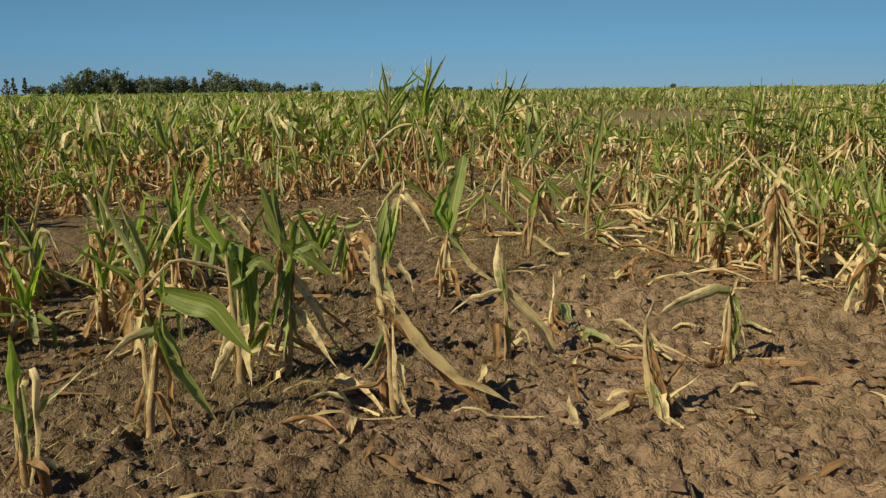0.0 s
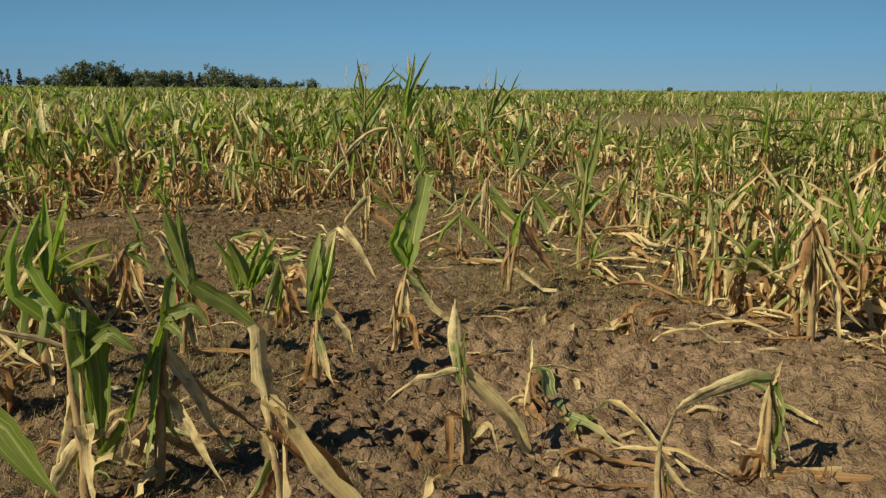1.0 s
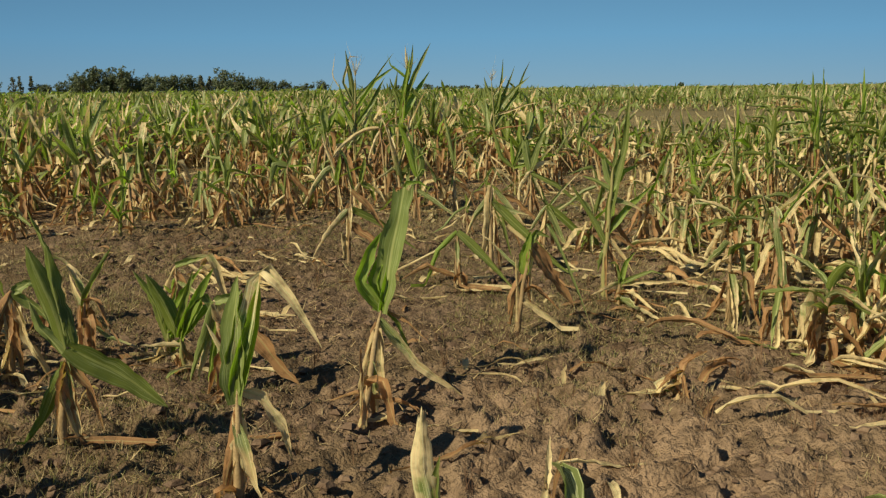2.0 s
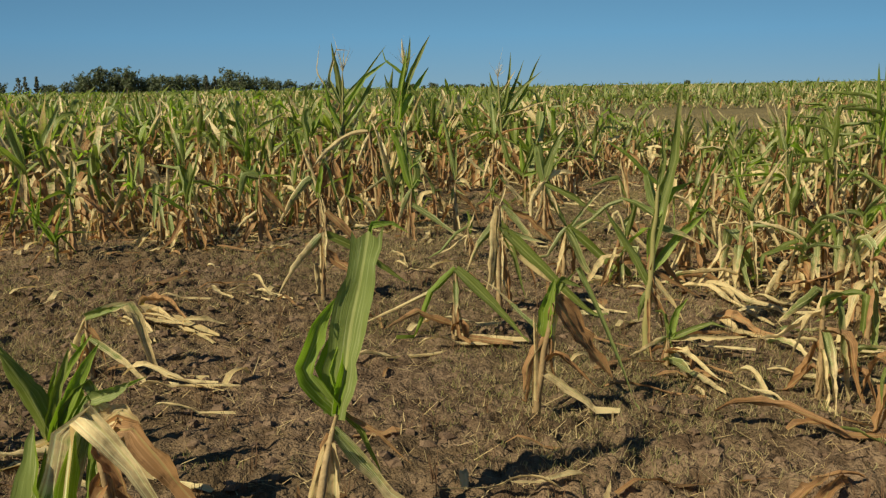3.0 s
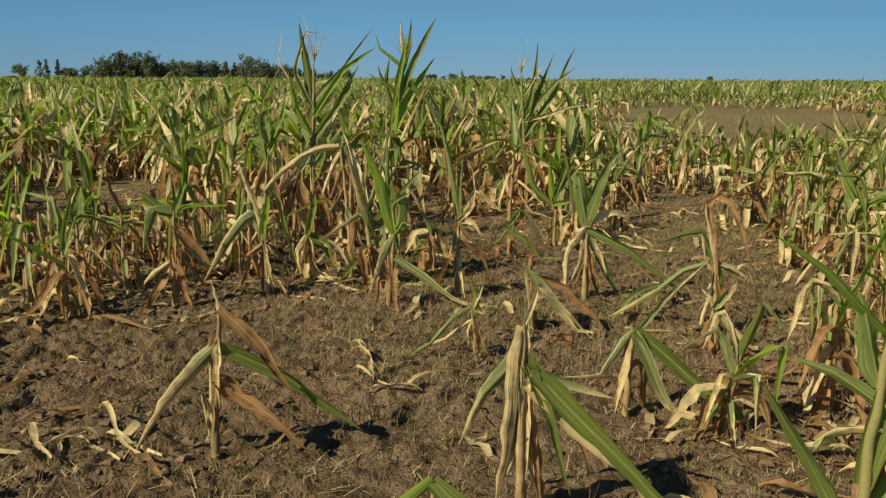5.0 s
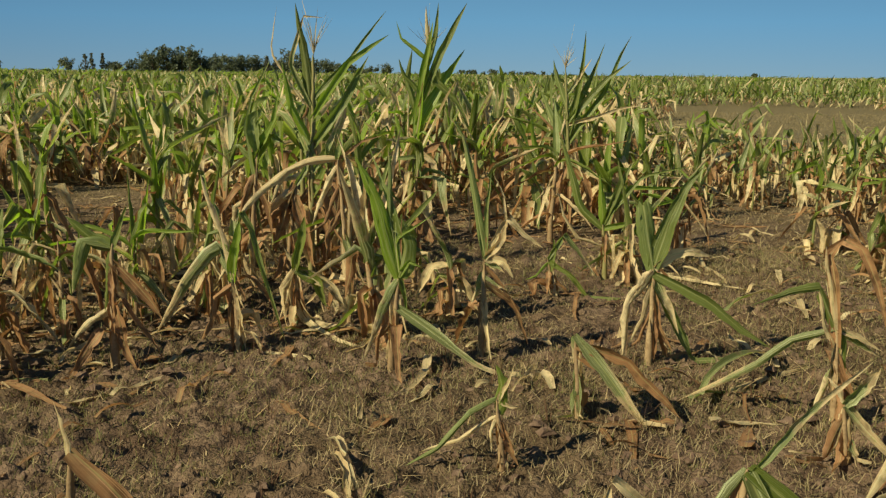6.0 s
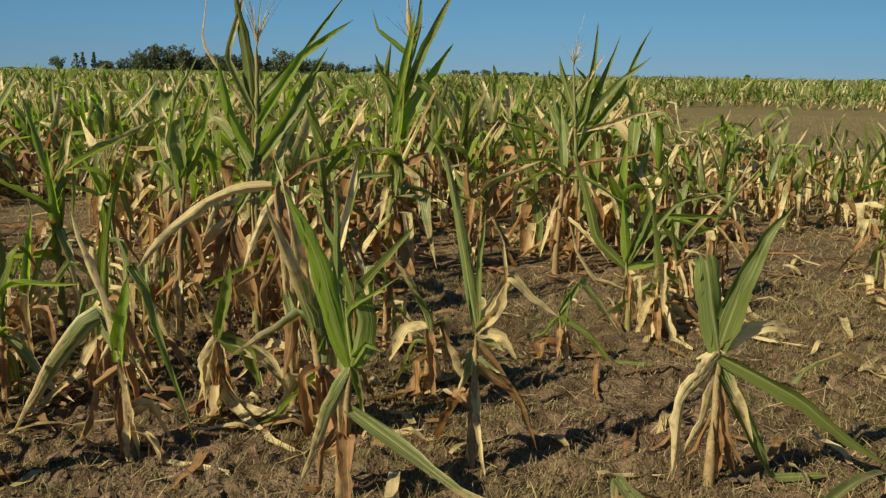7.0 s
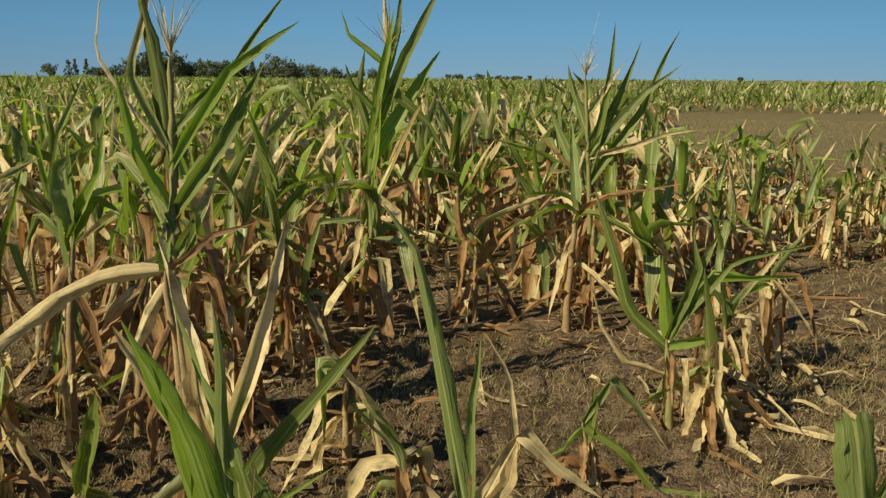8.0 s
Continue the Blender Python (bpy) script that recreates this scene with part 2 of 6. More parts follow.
# ---- mesh building ----
def quad_mesh(name, verts, quads, uvs=None, mats=(), slot=None):
    """A mesh of quads from arrays."""
    me = bpy.data.meshes.new(name)
    verts, quads = np.asarray(verts, np.float32), np.asarray(quads, np.int32)
    me.vertices.add(len(verts))
    me.vertices.foreach_set("co", verts.ravel())
    me.loops.add(quads.size)
    me.loops.foreach_set("vertex_index", quads.ravel())
    me.polygons.add(len(quads))
    me.polygons.foreach_set("loop_start", np.arange(0, quads.size, 4, dtype=np.int32))
    for m in mats:
        me.materials.append(m)
    if slot is not None:
        me.polygons.foreach_set("material_index", np.asarray(slot, np.int32))
    me.polygons.foreach_set("use_smooth", np.ones(len(quads), bool))
    if uvs is not None:
        layer = me.uv_layers.new(name="uv")
        layer.data.foreach_set("uv", np.asarray(uvs, np.float32)[quads.ravel()].ravel())
    me.update(calc_edges=True)
    return me


def lattice(ix, iy, seed):
    n = (ix * 374761393 + iy * 668265263 + seed * 974634721) & 0x7FFFFFFF
    n = ((n ^ (n >> 13)) * 1274126177) & 0x7FFFFFFF
    return ((n ^ (n >> 16)) & 0xFFFF) / 65535.0


def vnoise(x, y, seed):
    x, y = np.asarray(x, float), np.asarray(y, float)
    ix, iy = np.floor(x).astype(np.int64), np.floor(y).astype(np.int64)
    fx, fy = x - ix, y - iy
    fx, fy = fx * fx * (3 - 2 * fx), fy * fy * (3 - 2 * fy)
    a, b = lattice(ix, iy, seed), lattice(ix + 1, iy, seed)
    c, d = lattice(ix, iy + 1, seed), lattice(ix + 1, iy + 1, seed)
    return (a * (1 - fx) + b * fx) * (1 - fy) + (c * (1 - fx) + d * fx) * fy


def ground_z(x, y):
    """The height of the soil: gentle swells, clods and crumbs near the walk."""
    x, y = np.asarray(x, float), np.asarray(y, float)
    near = np.clip(np.minimum(np.minimum(x + 3.3, 3.7 - x), np.minimum(y - 0.5, 12.7 - y)) / 0.8, 0, 1)
    swell = 0.05 * (vnoise(x * 0.7, y * 0.7, 3) - 0.5) + 0.03 * (vnoise(x * 2.1, y * 2.1, 4) - 0.5)
    lump = (1 - np.abs(2 * vnoise(x * 5.5, y * 5.5, 5) - 1)) ** 0.9
    lump2 = vnoise(x * 15 + 3, y * 15, 6)
    chip = vnoise(x * 31, y * 31 + 7, 9)
    clod = np.clip((vnoise(x * 23 + 11, y * 23, 10) - 0.55) * 4, 0, 1)
    rough = 0.4 + 0.9 * vnoise(x * 1.1, y * 1.1, 8) + 0.4 * np.clip((x + 0.5) / 0.9, 0, 1) * np.clip((5.4 - y) / 0.9, 0, 1)
    crumb = (0.016 * (lump - 0.5) + 0.022 * (lump2 - 0.5) + 0.028 * (np.clip(chip * 1.7 - 0.35, 0, 1) - 0.5) + 0.02 * clod) * rough + 0.014 * (vnoise(x * 52, y * 52, 7) - 0.5)
    return 0.03 + swell * np.clip(near * 3, 0, 1) + crumb * near


def leaf_geo(base, az, el, length, width, droop=60.0, kink=(), fold=0.5, twist=0.0, wave=0.006, blunt=0.0, seg=12, across=4, seed=0, floor=-9.0, roll=0.0, taper=1.7):
    """A maize leaf as a folded, rippled ribbon. az: heading (0: +x, 90: +y), el: rise at its foot, droop: degrees it sinks along its length;
    kink: pairs of (share of the length, degrees of a sharp bend); fold: 0 flat, 1 closed; blunt: torn-off tip; roll: degrees turned about its length."""
    rs = random.Random(seed)
    az, el = radians(az), radians(el)
    p = Vector(base)
    rows, uvs = [], []
    ph, fr = rs.uniform(0, 6.28), rs.uniform(3.0, 6.0)
    step = length / seg
    sway = radians(rs.uniform(-14, 14))
    limp = min(1.0, wave / 0.016)
    pleat = rs.uniform(0.12, 0.3) + 0.3 * limp * rs.random()
    for i in range(seg + 1):
        s = i / seg
        e = el - radians(droop) * (1 - (1 - s) ** 7)
        for ks, kd in kink:
            e -= radians(kd) * min(max((s - ks) / 0.06 + 0.5, 0), 1)
        e = max(e + 0.09 * limp * math.sin(2.3 * ph + 9 * s), radians(-92))
        a = az + sway * s * s + 0.1 * limp * math.sin(ph * 3.1 + 7 * s)
        if p.z < floor + 0.02 and e < -0.05:
            e = -0.05
        t = Vector((math.cos(a) * math.cos(e), math.sin(a) * math.cos(e), math.sin(e)))
        side = Vector((-math.sin(a), math.cos(a), 0))
        nor = t.cross(side)
        if nor.length < 1e-4:
            nor = Vector((0, 0, 1))
        nor.normalize()
        lying = 0.3 if p.z < floor + 0.03 else 1.0
        tw = (radians(roll) + radians(twist) * s + 0.25 * math.sin(ph + 2.5 * s)) * lying
        side, nor = side * math.cos(tw) + nor * math.sin(tw), nor * math.cos(tw) - side * math.sin(tw)
        prof = min(1.0, (0.62 + 2.4 * s)) * max(1 - s ** taper, 0.0) ** 0.85
        prof = max(prof * (1 - 0.22 * limp * (0.5 + 0.5 * math.sin(5 * ph + 17 * s))), 0.02)
        if blunt:
            prof = max(prof, blunt * (1 - 0.25 * rs.random()))
        w = width * 0.5 * prof
        f = (fold * 1.35 * (1 - 0.25 * s) + 0.15 * math.sin(ph + 5 * s)) * lying
        torn = [1 - limp * rs.uniform(0.0, 0.28) - (0.4 * limp if rs.random() < 0.14 else 0) for k in (0, 1)]
        for k in range(across + 1):
            u = 2 * k / across - 1
            u *= torn[k * 2 > across]
            rip = min(wave, 0.3 * w) * abs(u) * (math.sin(ph + fr * 6.28 * s + u) + 0.6 * math.sin(1.7 * ph + fr * 11 * s - 2 * u)) * (0.3 + s)
            q = p + side * (u * w * math.cos(f)) + nor * (abs(u) * w * math.sin(f) + rip - (pleat * w * (0.6 + 0.4 * math.sin(ph + 3 * k + 4 * s)) if across > 3 and k % 2 else 0))
            if blunt and i == seg:
                q = q + t * (rs.uniform(-0.9, 0.5) * step)
            q.z = max(q.z, floor + 0.004 + 0.003 * k)
            rows.append(q)
            uvs.append((k / across, s))
        p = p + t * step
        p.z = max(p.z, floor + 0.005)
    c = across + 1
    quads = [(i * c + k, i * c + k + 1, (i + 1) * c + k + 1, (i + 1) * c + k) for i in range(seg) for k in range(across)]
    return np.array([tuple(v) for v in rows]), np.array(quads), np.array(uvs)


def tube_geo(points, radii, sides=7):
    """A tube along points, its ends closed to a small ring."""
    rows, uvs = [], []
    n = len(points)
    for i, (p, r) in enumerate(zip(points, radii)):
        p = Vector(p)
        t = (Vector(points[min(i + 1, n - 1)]) - Vector(points[max(i - 1, 0)])).normalized()
        a = t.cross(Vector((0.3, 1, 0.1))).normalized()
        b = t.cross(a)
        for k in range(sides):
            g = 2 * math.pi * k / sides
            rows.append(tuple(p + (a * math.cos(g) + b * math.sin(g)) * r))
            uvs.append((k / sides, i / max(n - 1, 1)))
    quads = [(i * sides + k, i * sides + (k + 1) % sides, (i + 1) * sides + (k + 1) % sides, (i + 1) * sides + k) for i in range(n - 1) for k in range(sides)]
    return np.array(rows), np.array(quads), np.array(uvs)


def stalk_line(h, lean, n):
    return [(lean[0] * (i / n) ** 1.4, lean[1] * (i / n) ** 1.4, -0.03 + (h + 0.03) * i / n) for i in range(n + 1)]


def stalk_geo(h, lean, r=0.011, sides=7, seed=0):
    rs = random.Random(seed)
    n = max(5, int(h / 0.045)) if sides > 4 else 3
    pts = stalk_line(h, lean, n)
    pts = [(x + rs.uniform(-1, 1) * r * 0.25, y + rs.uniform(-1, 1) * r * 0.25, z) for x, y, z in pts]
    rad = [r * (1.25 - 0.75 * i / n) * (1.1 if i % 3 == 2 else 1.0) * rs.uniform(0.94, 1.07) for i in range(n + 1)]
    rad[-1] *= 0.4
    return tube_geo(pts, rad, sides)


def tassel_geo(top, size, seed, spikes=18, seg=7, across=2):
    """Thin branching spikes of a dried tassel."""
    rs = random.Random(seed)
    vs, qs, us, off = [], [], [], 0
    for k in range(spikes):
        az, el = rs.uniform(0, 360), (86 if k == 0 else rs.uniform(66, 88))
        v, q, u = leaf_geo(top, az, el, size * (1.0 if k == 0 else rs.uniform(0.3, 0.75)), 0.008 if across > 1 else 0.014, rs.uniform(-6, 34), (), 0.8, 90, 0.001, 0.3, seg, across, rs.random())
        vs.append(v), qs.append(q + off), us.append(u)
        off += len(v)
    return np.vstack(vs), np.vstack(qs), np.vstack(us)


def at_height(h, lean, f):
    return (lean[0] * f ** 1.4, lean[1] * f ** 1.4, h * f)


def dead_leaf(f, az, size, rs):
    """A collapsed leaf: a short rise, a sharp break, then hanging crumpled."""
    kind = rs.choice(("dry", "dry", "rust", "rust", "half" if f > 0.6 else "rust"))
    el = rs.uniform(-5, 65)
    return (f, az, el, rs.uniform(0.28, 0.52) * size, rs.uniform(0.045, 0.085), rs.uniform(-8, 22), ((rs.uniform(0.04, 0.3), el + rs.uniform(45, 86)),),
            rs.uniform(0.3, 0.75), rs.uniform(-140, 140), kind, 0.5 if rs.random() < 0.25 else 0.0)


def leaves_for(style, h, rs):
    """The leaves of one plant of a style: (height share, az, el, length, width, droop, kink, fold, twist, kind, blunt)."""
    made, az = [], rs.uniform(0, 360)
    n_live = {"young": rs.randint(5, 7), "tall": rs.randint(6, 8), "green": rs.randint(4, 6), "half": rs.randint(1, 3), "dry": rs.randint(0, 1)}[style]
    n_dead = {"young": rs.randint(3, 5), "tall": rs.randint(9, 12), "green": rs.randint(7, 10), "half": rs.randint(8, 11), "dry": rs.randint(8, 11)}[style]
    size = min(1.0, 0.6 + h * 0.7)
    for i in range(n_dead):
        f = 0.1 + (0.76 if n_live > 3 else 0.88) * (i + rs.random() * 0.8) / n_dead
        az += 180 + rs.uniform(-65, 65)
        made.append(dead_leaf(f, az, size, rs))
    # broken leaves that slope straight down to the soil
    for i in range(0 if style == "young" else 3):
        az += 120 + rs.uniform(-40, 40)
        made.append((rs.uniform(0.4, 0.9), az, rs.uniform(-62, -28), rs.uniform(0.3, 0.5) * size, rs.uniform(0.04, 0.07), rs.uniform(-5, 20), ((rs.uniform(0.3, 0.7), rs.uniform(-25, 25)),), rs.uniform(0.3, 0.6), rs.uniform(-40, 40), rs.choice(("dry", "half", "rust", "grey")), 0.0))
    live = {"young": ("bright", "green", "bright"), "tall": ("green", "bright", "grey", "half", "bright", "green", "half")}.get(style, ("green", "green", "bright", "grey", "half", "half"))
    for i in range(n_live):
        f = (0.4 if style in ("young", "tall") else 0.55) + (0.6 if style in ("young", "tall") else 0.45) * (i + 0.5) / n_live
        az += 180 + rs.uniform(-50, 50)
        steep = rs.random() < 0.55
        made.append((f, az, rs.uniform(66, 88) if steep else rs.uniform(42, 70), rs.uniform(0.36, 0.58) * size, rs.uniform(0.06, 0.09) if style == "tall" else rs.uniform(0.045, 0.075), rs.uniform(-5, 25) if steep else rs.uniform(10, 75),
                     ((rs.uniform(0.3, 0.8), rs.uniform(60, 165)),) if rs.random() < (0.4 if steep else 0.6) else (), rs.uniform(0.45, 0.85), rs.uniform(-90, 90), rs.choice(live), 0.5 if rs.random() < 0.1 else 0.0))
    return made


def plant_pieces(style, h, lean, leaves, seed, r=0.011, tassel=0.0, seg=12, across=6, sides=7, floor=0.0):
    """All pieces of one plant, as (name, geometry, material)."""
    rs = random.Random(seed)
    pieces = [("stalk", stalk_geo(h, lean, r * 1.1, sides, seed), M_STALK_G if style in ("young", "tall") else M_STALK_D)]
    for f, az, el, length, width, droop, kink, fold, twist, kind, blunt, *turn in leaves:
        geo = leaf_geo(at_height(h, lean, f), az, el, length, width, droop, kink, fold, twist, 0.013 if kind in ("dry", "rust") else 0.006, blunt, seg, across, rs.random(), floor, *turn)
        pieces.append(("leaf", geo, LEAF[kind]))
    if sides > 4:
        for k in range(3):
            wrap = leaf_geo((0.004 * math.cos(2.1 * k), 0.004 * math.sin(2.1 * k), 0.0), math.degrees(2.1 * k), 86, max(0.1, h * rs.uniform(0.45, 0.85) * (0.4 if style == "young" else 1.0)), 0.05 if style != "young" else 0.036, -4, (), 0.75, rs.uniform(-40, 40), 0.008, 0.35, 8, 4, rs.random(), floor)
            pieces.append(("leaf_sheath", wrap, LEAF[("dry", "rust", "half" if style in ("tall", "young", "green") else "dry")[k]]))
    if tassel:
        pieces.append(("tassel", tassel_geo(at_height(h, lean, 1.0), tassel, seed) if sides > 4 else tassel_geo(at_height(h, lean, 1.0), tassel, seed, 5, 2, 1), M_TASSEL))
    return pieces


LABELS = {
    "green": "stunted maize plant with folded green leaves over dry ones",
    "half": "half-dead maize plant, green top leaves, tan hanging leaves",
    "dry": "dead dried-out maize plant with broken straw-coloured leaves",
    "young": "small light green maize plant with open leaves on bare soil",
    "tall": "tall maize plant with green upper leaves and dry tassel",
}


def corn(x, y, style, h, lean=(0.0, 0.0), leaves=None, seed=0, r=0.011, tassel=0.0, label=""):
    """One maize plant, its stalk, leaves and tassel as parts under an empty at its foot."""
    rs = random.Random(seed * 7 + 1)
    root = new("maize_plant")
    root.matrix_basis = pose(x, y, float(ground_z(x, y)) - 0.004)
    tagged(root, label or LABELS[style], "maize plant", "maize plants in the field")
    for name, (v, q, u), mat in plant_pieces(style, h, lean, leaves if leaves is not None else leaves_for(style, h, rs), seed, r, tassel, 12 if leaves else 10, 6 if leaves else 4):
        ob = new(name, quad_mesh(name, v, q, u, (mat,)))
        ob.parent = root
    return root


def L(f, az, el, length, width=0.045, droop=60, kink=(), fold=0.5, twist=0, kind="green", blunt=0.0):
    dead = kind in ("dry", "rust")
    if droop >= 70:
        droop = 20 + 0.65 * droop if dead else 28 + 0.55 * droop
    return (f, az, el, length * 1.08, width * (1.15 if dead else 1.4), droop, kink, fold * (1.0 if dead else 0.75), twist + (25 if dead else 0), kind, blunt)


def D(f, az, el, length, width, kink=(), fold=0.5, kind="green", blunt=0.0, turn=70.0):
    """A stiff or limp straight leaf, bent only where it is broken, its flat side turned outwards."""
    return (f, az, el, length, min(width, 0.115), 0.0, kink, fold, 12.0, kind, blunt, turn * abs(math.cos(radians(az))))


def T(f, az, el, length, width, kink, fold, kind, blunt=0.0, taper=1.7):
    """A leaf like D's; taper: how long it keeps its width."""
    return (f, az, el, length, min(width * 0.86, 0.11), 0.0, kink, fold + 0.17, 10.0, kind, blunt, 80.0 * abs(math.cos(radians(az))), taper)


# ---- the ground: one sheet to the horizon ----
def graded(lo, hi, step, reach):
    """Even steps from lo to hi, then ever longer ones out to reach on both sides."""
    mid = list(np.arange(lo, hi + step / 2, step))
    d, out = step, []
    while sum(out) < reach:
        d *= 1.2
        out.append(d)
    left = [lo - sum(out[:i + 1]) for i in range(len(out))][::-1]
    return np.array(left + mid + [hi + sum(out[:i + 1]) for i in range(len(out))])


gx, gy = graded(-1.9, 2.3, 0.0145, 3500), graded(1.7, 10.6, 0.0165, 3500)
GX, GY = np.meshgrid(gx, gy)
nx, ny = len(gx), len(gy)
gi = np.arange(nx * ny).reshape(ny, nx)
gq = np.stack([gi[:-1, :-1], gi[:-1, 1:], gi[1:, 1:], gi[1:, :-1]], -1).reshape(-1, 4)
ground = new("ground", quad_mesh("ground", np.stack([GX, GY, ground_z(GX, GY)], -1).reshape(-1, 3), gq, None, (M_SOIL,)))
tagged(ground, "dry crumbly brown field soil with clods and weed stubble", "ground", kind="structure")

# ---- the maize plants beside the walk ----
taken = []


def hero(x, y, *args, skirt=3, **kw):
    """A plant with its leaves given one by one, and a few more dead ones round its foot."""
    taken.append((x, y))
    args = list(args)
    if len(args) > 3:
        rs = random.Random(900 + len(taken))
        size, low = min(1.0, 0.55 + args[1] * 0.6), args[0] == "tall"
        args[3] = args[3] + [dead_leaf(rs.uniform(0.08, 0.5), rs.uniform(0, 360), size, rs) for i in range(6 if low else skirt)]
        args[3] = args[3] + [D(rs.uniform(0.35, 0.9), rs.uniform(0, 360), rs.uniform(-86, -58), rs.uniform(0.16, 0.34) * size, rs.uniform(0.03, 0.055), ((rs.uniform(0.3, 0.7), rs.uniform(-35, 15)),), rs.uniform(0.4, 0.7), rs.choice(("rust", "dry", "rust", "half"))) for i in range(3)]
        if low and skirt == 3:
            args[3] = args[3] + [lf for lf in leaves_for("tall", 0.9, rs) if lf[9] not in ("dry", "rust") and lf[0] < 0.75]
            args[3] = args[3] + [L(rs.uniform(0.35, 0.85), rs.uniform(0, 360), rs.uniform(45, 82), rs.uniform(0.3, 0.48), rs.uniform(0.045, 0.06), rs.uniform(10, 110), (), 0.6, rs.uniform(-60, 60), rs.choice(("green", "green", "bright", "half"))) for i in range(7)]
    return corn(x, y, *args, seed=len(taken), **kw)


# first stretch: broken plants on bare soil
hero(-0.16, 2.6, "dry", 0.46, (-0.04, 0.0), [
    T(0.78, 192, 83, 0.28, 0.098, ((0.54, -3),), 0.35, "dry", 0.7, 4), T(1.00, 0, -51, 0.61, 0.097, ((0.27, -4), (0.59, -17)), 0.35, "dry", 0.0, 2.5), T(0.85, 12, -43, 0.55, 0.106, ((0.28, 9), (0.62, -10)), 0.35, "rust", 0.0, 2.5), T(1.00, 354, -27, 0.12, 0.047, ((0.29, 51),), 0.35, "dry", 0.0, 1.7),
    T(0.49, 6, -35, 0.14, 0.048, ((0.31, 49),), 0.35, "dry", 0.0, 1.7), T(0.34, 348, -63, 0.17, 0.044, (), 0.35, "dry", 0.0, 1.7), T(0.41, 180, -47, 0.22, 0.040, ((0.33, -39),), 0.35, "rust", 0.0, 1.7), T(0.67, 12, 111, 0.15, 0.059, ((0.54, 131),), 0.35, "dry", 0.0, 1.7)], r=0.012, skirt=1)
hero(0.28, 3.29, "half", 0.31, (-0.01, 0.0), [
    T(0.85, 192, 78, 0.27, 0.079, ((0.56, -15),), 0.35, "half", 0.4, 3), T(1.00, 180, -10, 0.27, 0.044, ((0.45, 25),), 0.35, "dry", 0.0, 1.7), T(1.00, 12, -49, 0.52, 0.098, ((0.43, 14), (0.78, -7)), 0.35, "dry", 0.0, 2.5), T(0.88, 354, 95, 0.17, 0.059, ((0.5, 14),), 0.35, "green", 0.0, 1.7),
    T(0.19, 174, -68, 0.17, 0.035, ((0.55, -32),), 0.35, "rust", 0.0, 1.7), T(0.26, 348, 47, 0.23, 0.030, ((0.4, 118),), 0.35, "dry", 0.0, 1.7)], r=0.011, skirt=1)
hero(-0.3, 4.06, "half", 0.33, (0.01, 0.0), [
    T(0.87, 348, 91, 0.36, 0.107, ((0.52, 10),), 0.25, "grey", 0.0, 3), T(0.93, 0, 76, 0.33, 0.089, (), 0.35, "bright", 0.0, 2.5), T(0.87, 12, 92, 0.32, 0.065, ((0.39, 13),), 0.35, "green", 0.0, 1.7), T(0.96, 354, 78, 0.62, 0.084, ((0.52, 127), (0.67, 10)), 0.35, "half", 0.0, 2.5),
    T(1.00, 6, -22, 0.27, 0.065, ((0.19, 35), (0.61, 22)), 0.35, "dry", 0.0, 2.5), T(0.84, 192, -80, 0.26, 0.065, ((0.55, -4),), 0.35, "rust", 0.0, 3), T(0.83, 180, -93, 0.30, 0.070, ((0.6, -11),), 0.35, "dry", 0.0, 3), T(0.78, 168, -84, 0.33, 0.047, (), 0.35, "rust", 0.0, 1.7),
    T(0.95, 186, 75, 0.22, 0.042, ((0.49, 9),), 0.35, "half", 0.0, 1.7)], r=0.012, skirt=1)
hero(-0.02, 4.66, "half", 0.37, (0.05, 0.3), [
    T(0.95, 352, 78, 0.48, 0.128, (), 0.1, "grey", 0.8, 6), T(0.97, 4, 78, 0.57, 0.06, ((0.78, 60), (0.85, 50)), 0.3, "bright", 0.0, 2.5), T(0.99, 12, 128, 0.33, 0.088, ((0.35, 61), (0.74, 10)), 0.35, "bright", 0.0, 3), T(0.99, 354, 103, 0.26, 0.072, ((0.39, 32),), 0.35, "bright", 0.0, 3),
    T(1.00, 6, -47, 0.21, 0.033, ((0.35, 22),), 0.35, "green", 0.0, 1.7), T(1.00, 348, -31, 0.23, 0.023, ((0.47, 8),), 0.35, "rust", 0.0, 1.7),
    T(0.90, 6, -52, 0.44, 0.078, ((0.47, -13),), 0.35, "half", 0.0, 1.7), T(0.83, 348, -86, 0.28, 0.078, ((0.47, -5),), 0.35, "dry", 0.0, 3), T(0.83, 180, -70, 0.26, 0.054, ((0.53, 7),), 0.35, "dry", 0.0, 1.7),
    T(0.87, 186, -72, 0.24, 0.061, ((0.44, 13),), 0.35, "rust", 0.0, 1.7)], r=0.011, skirt=1)
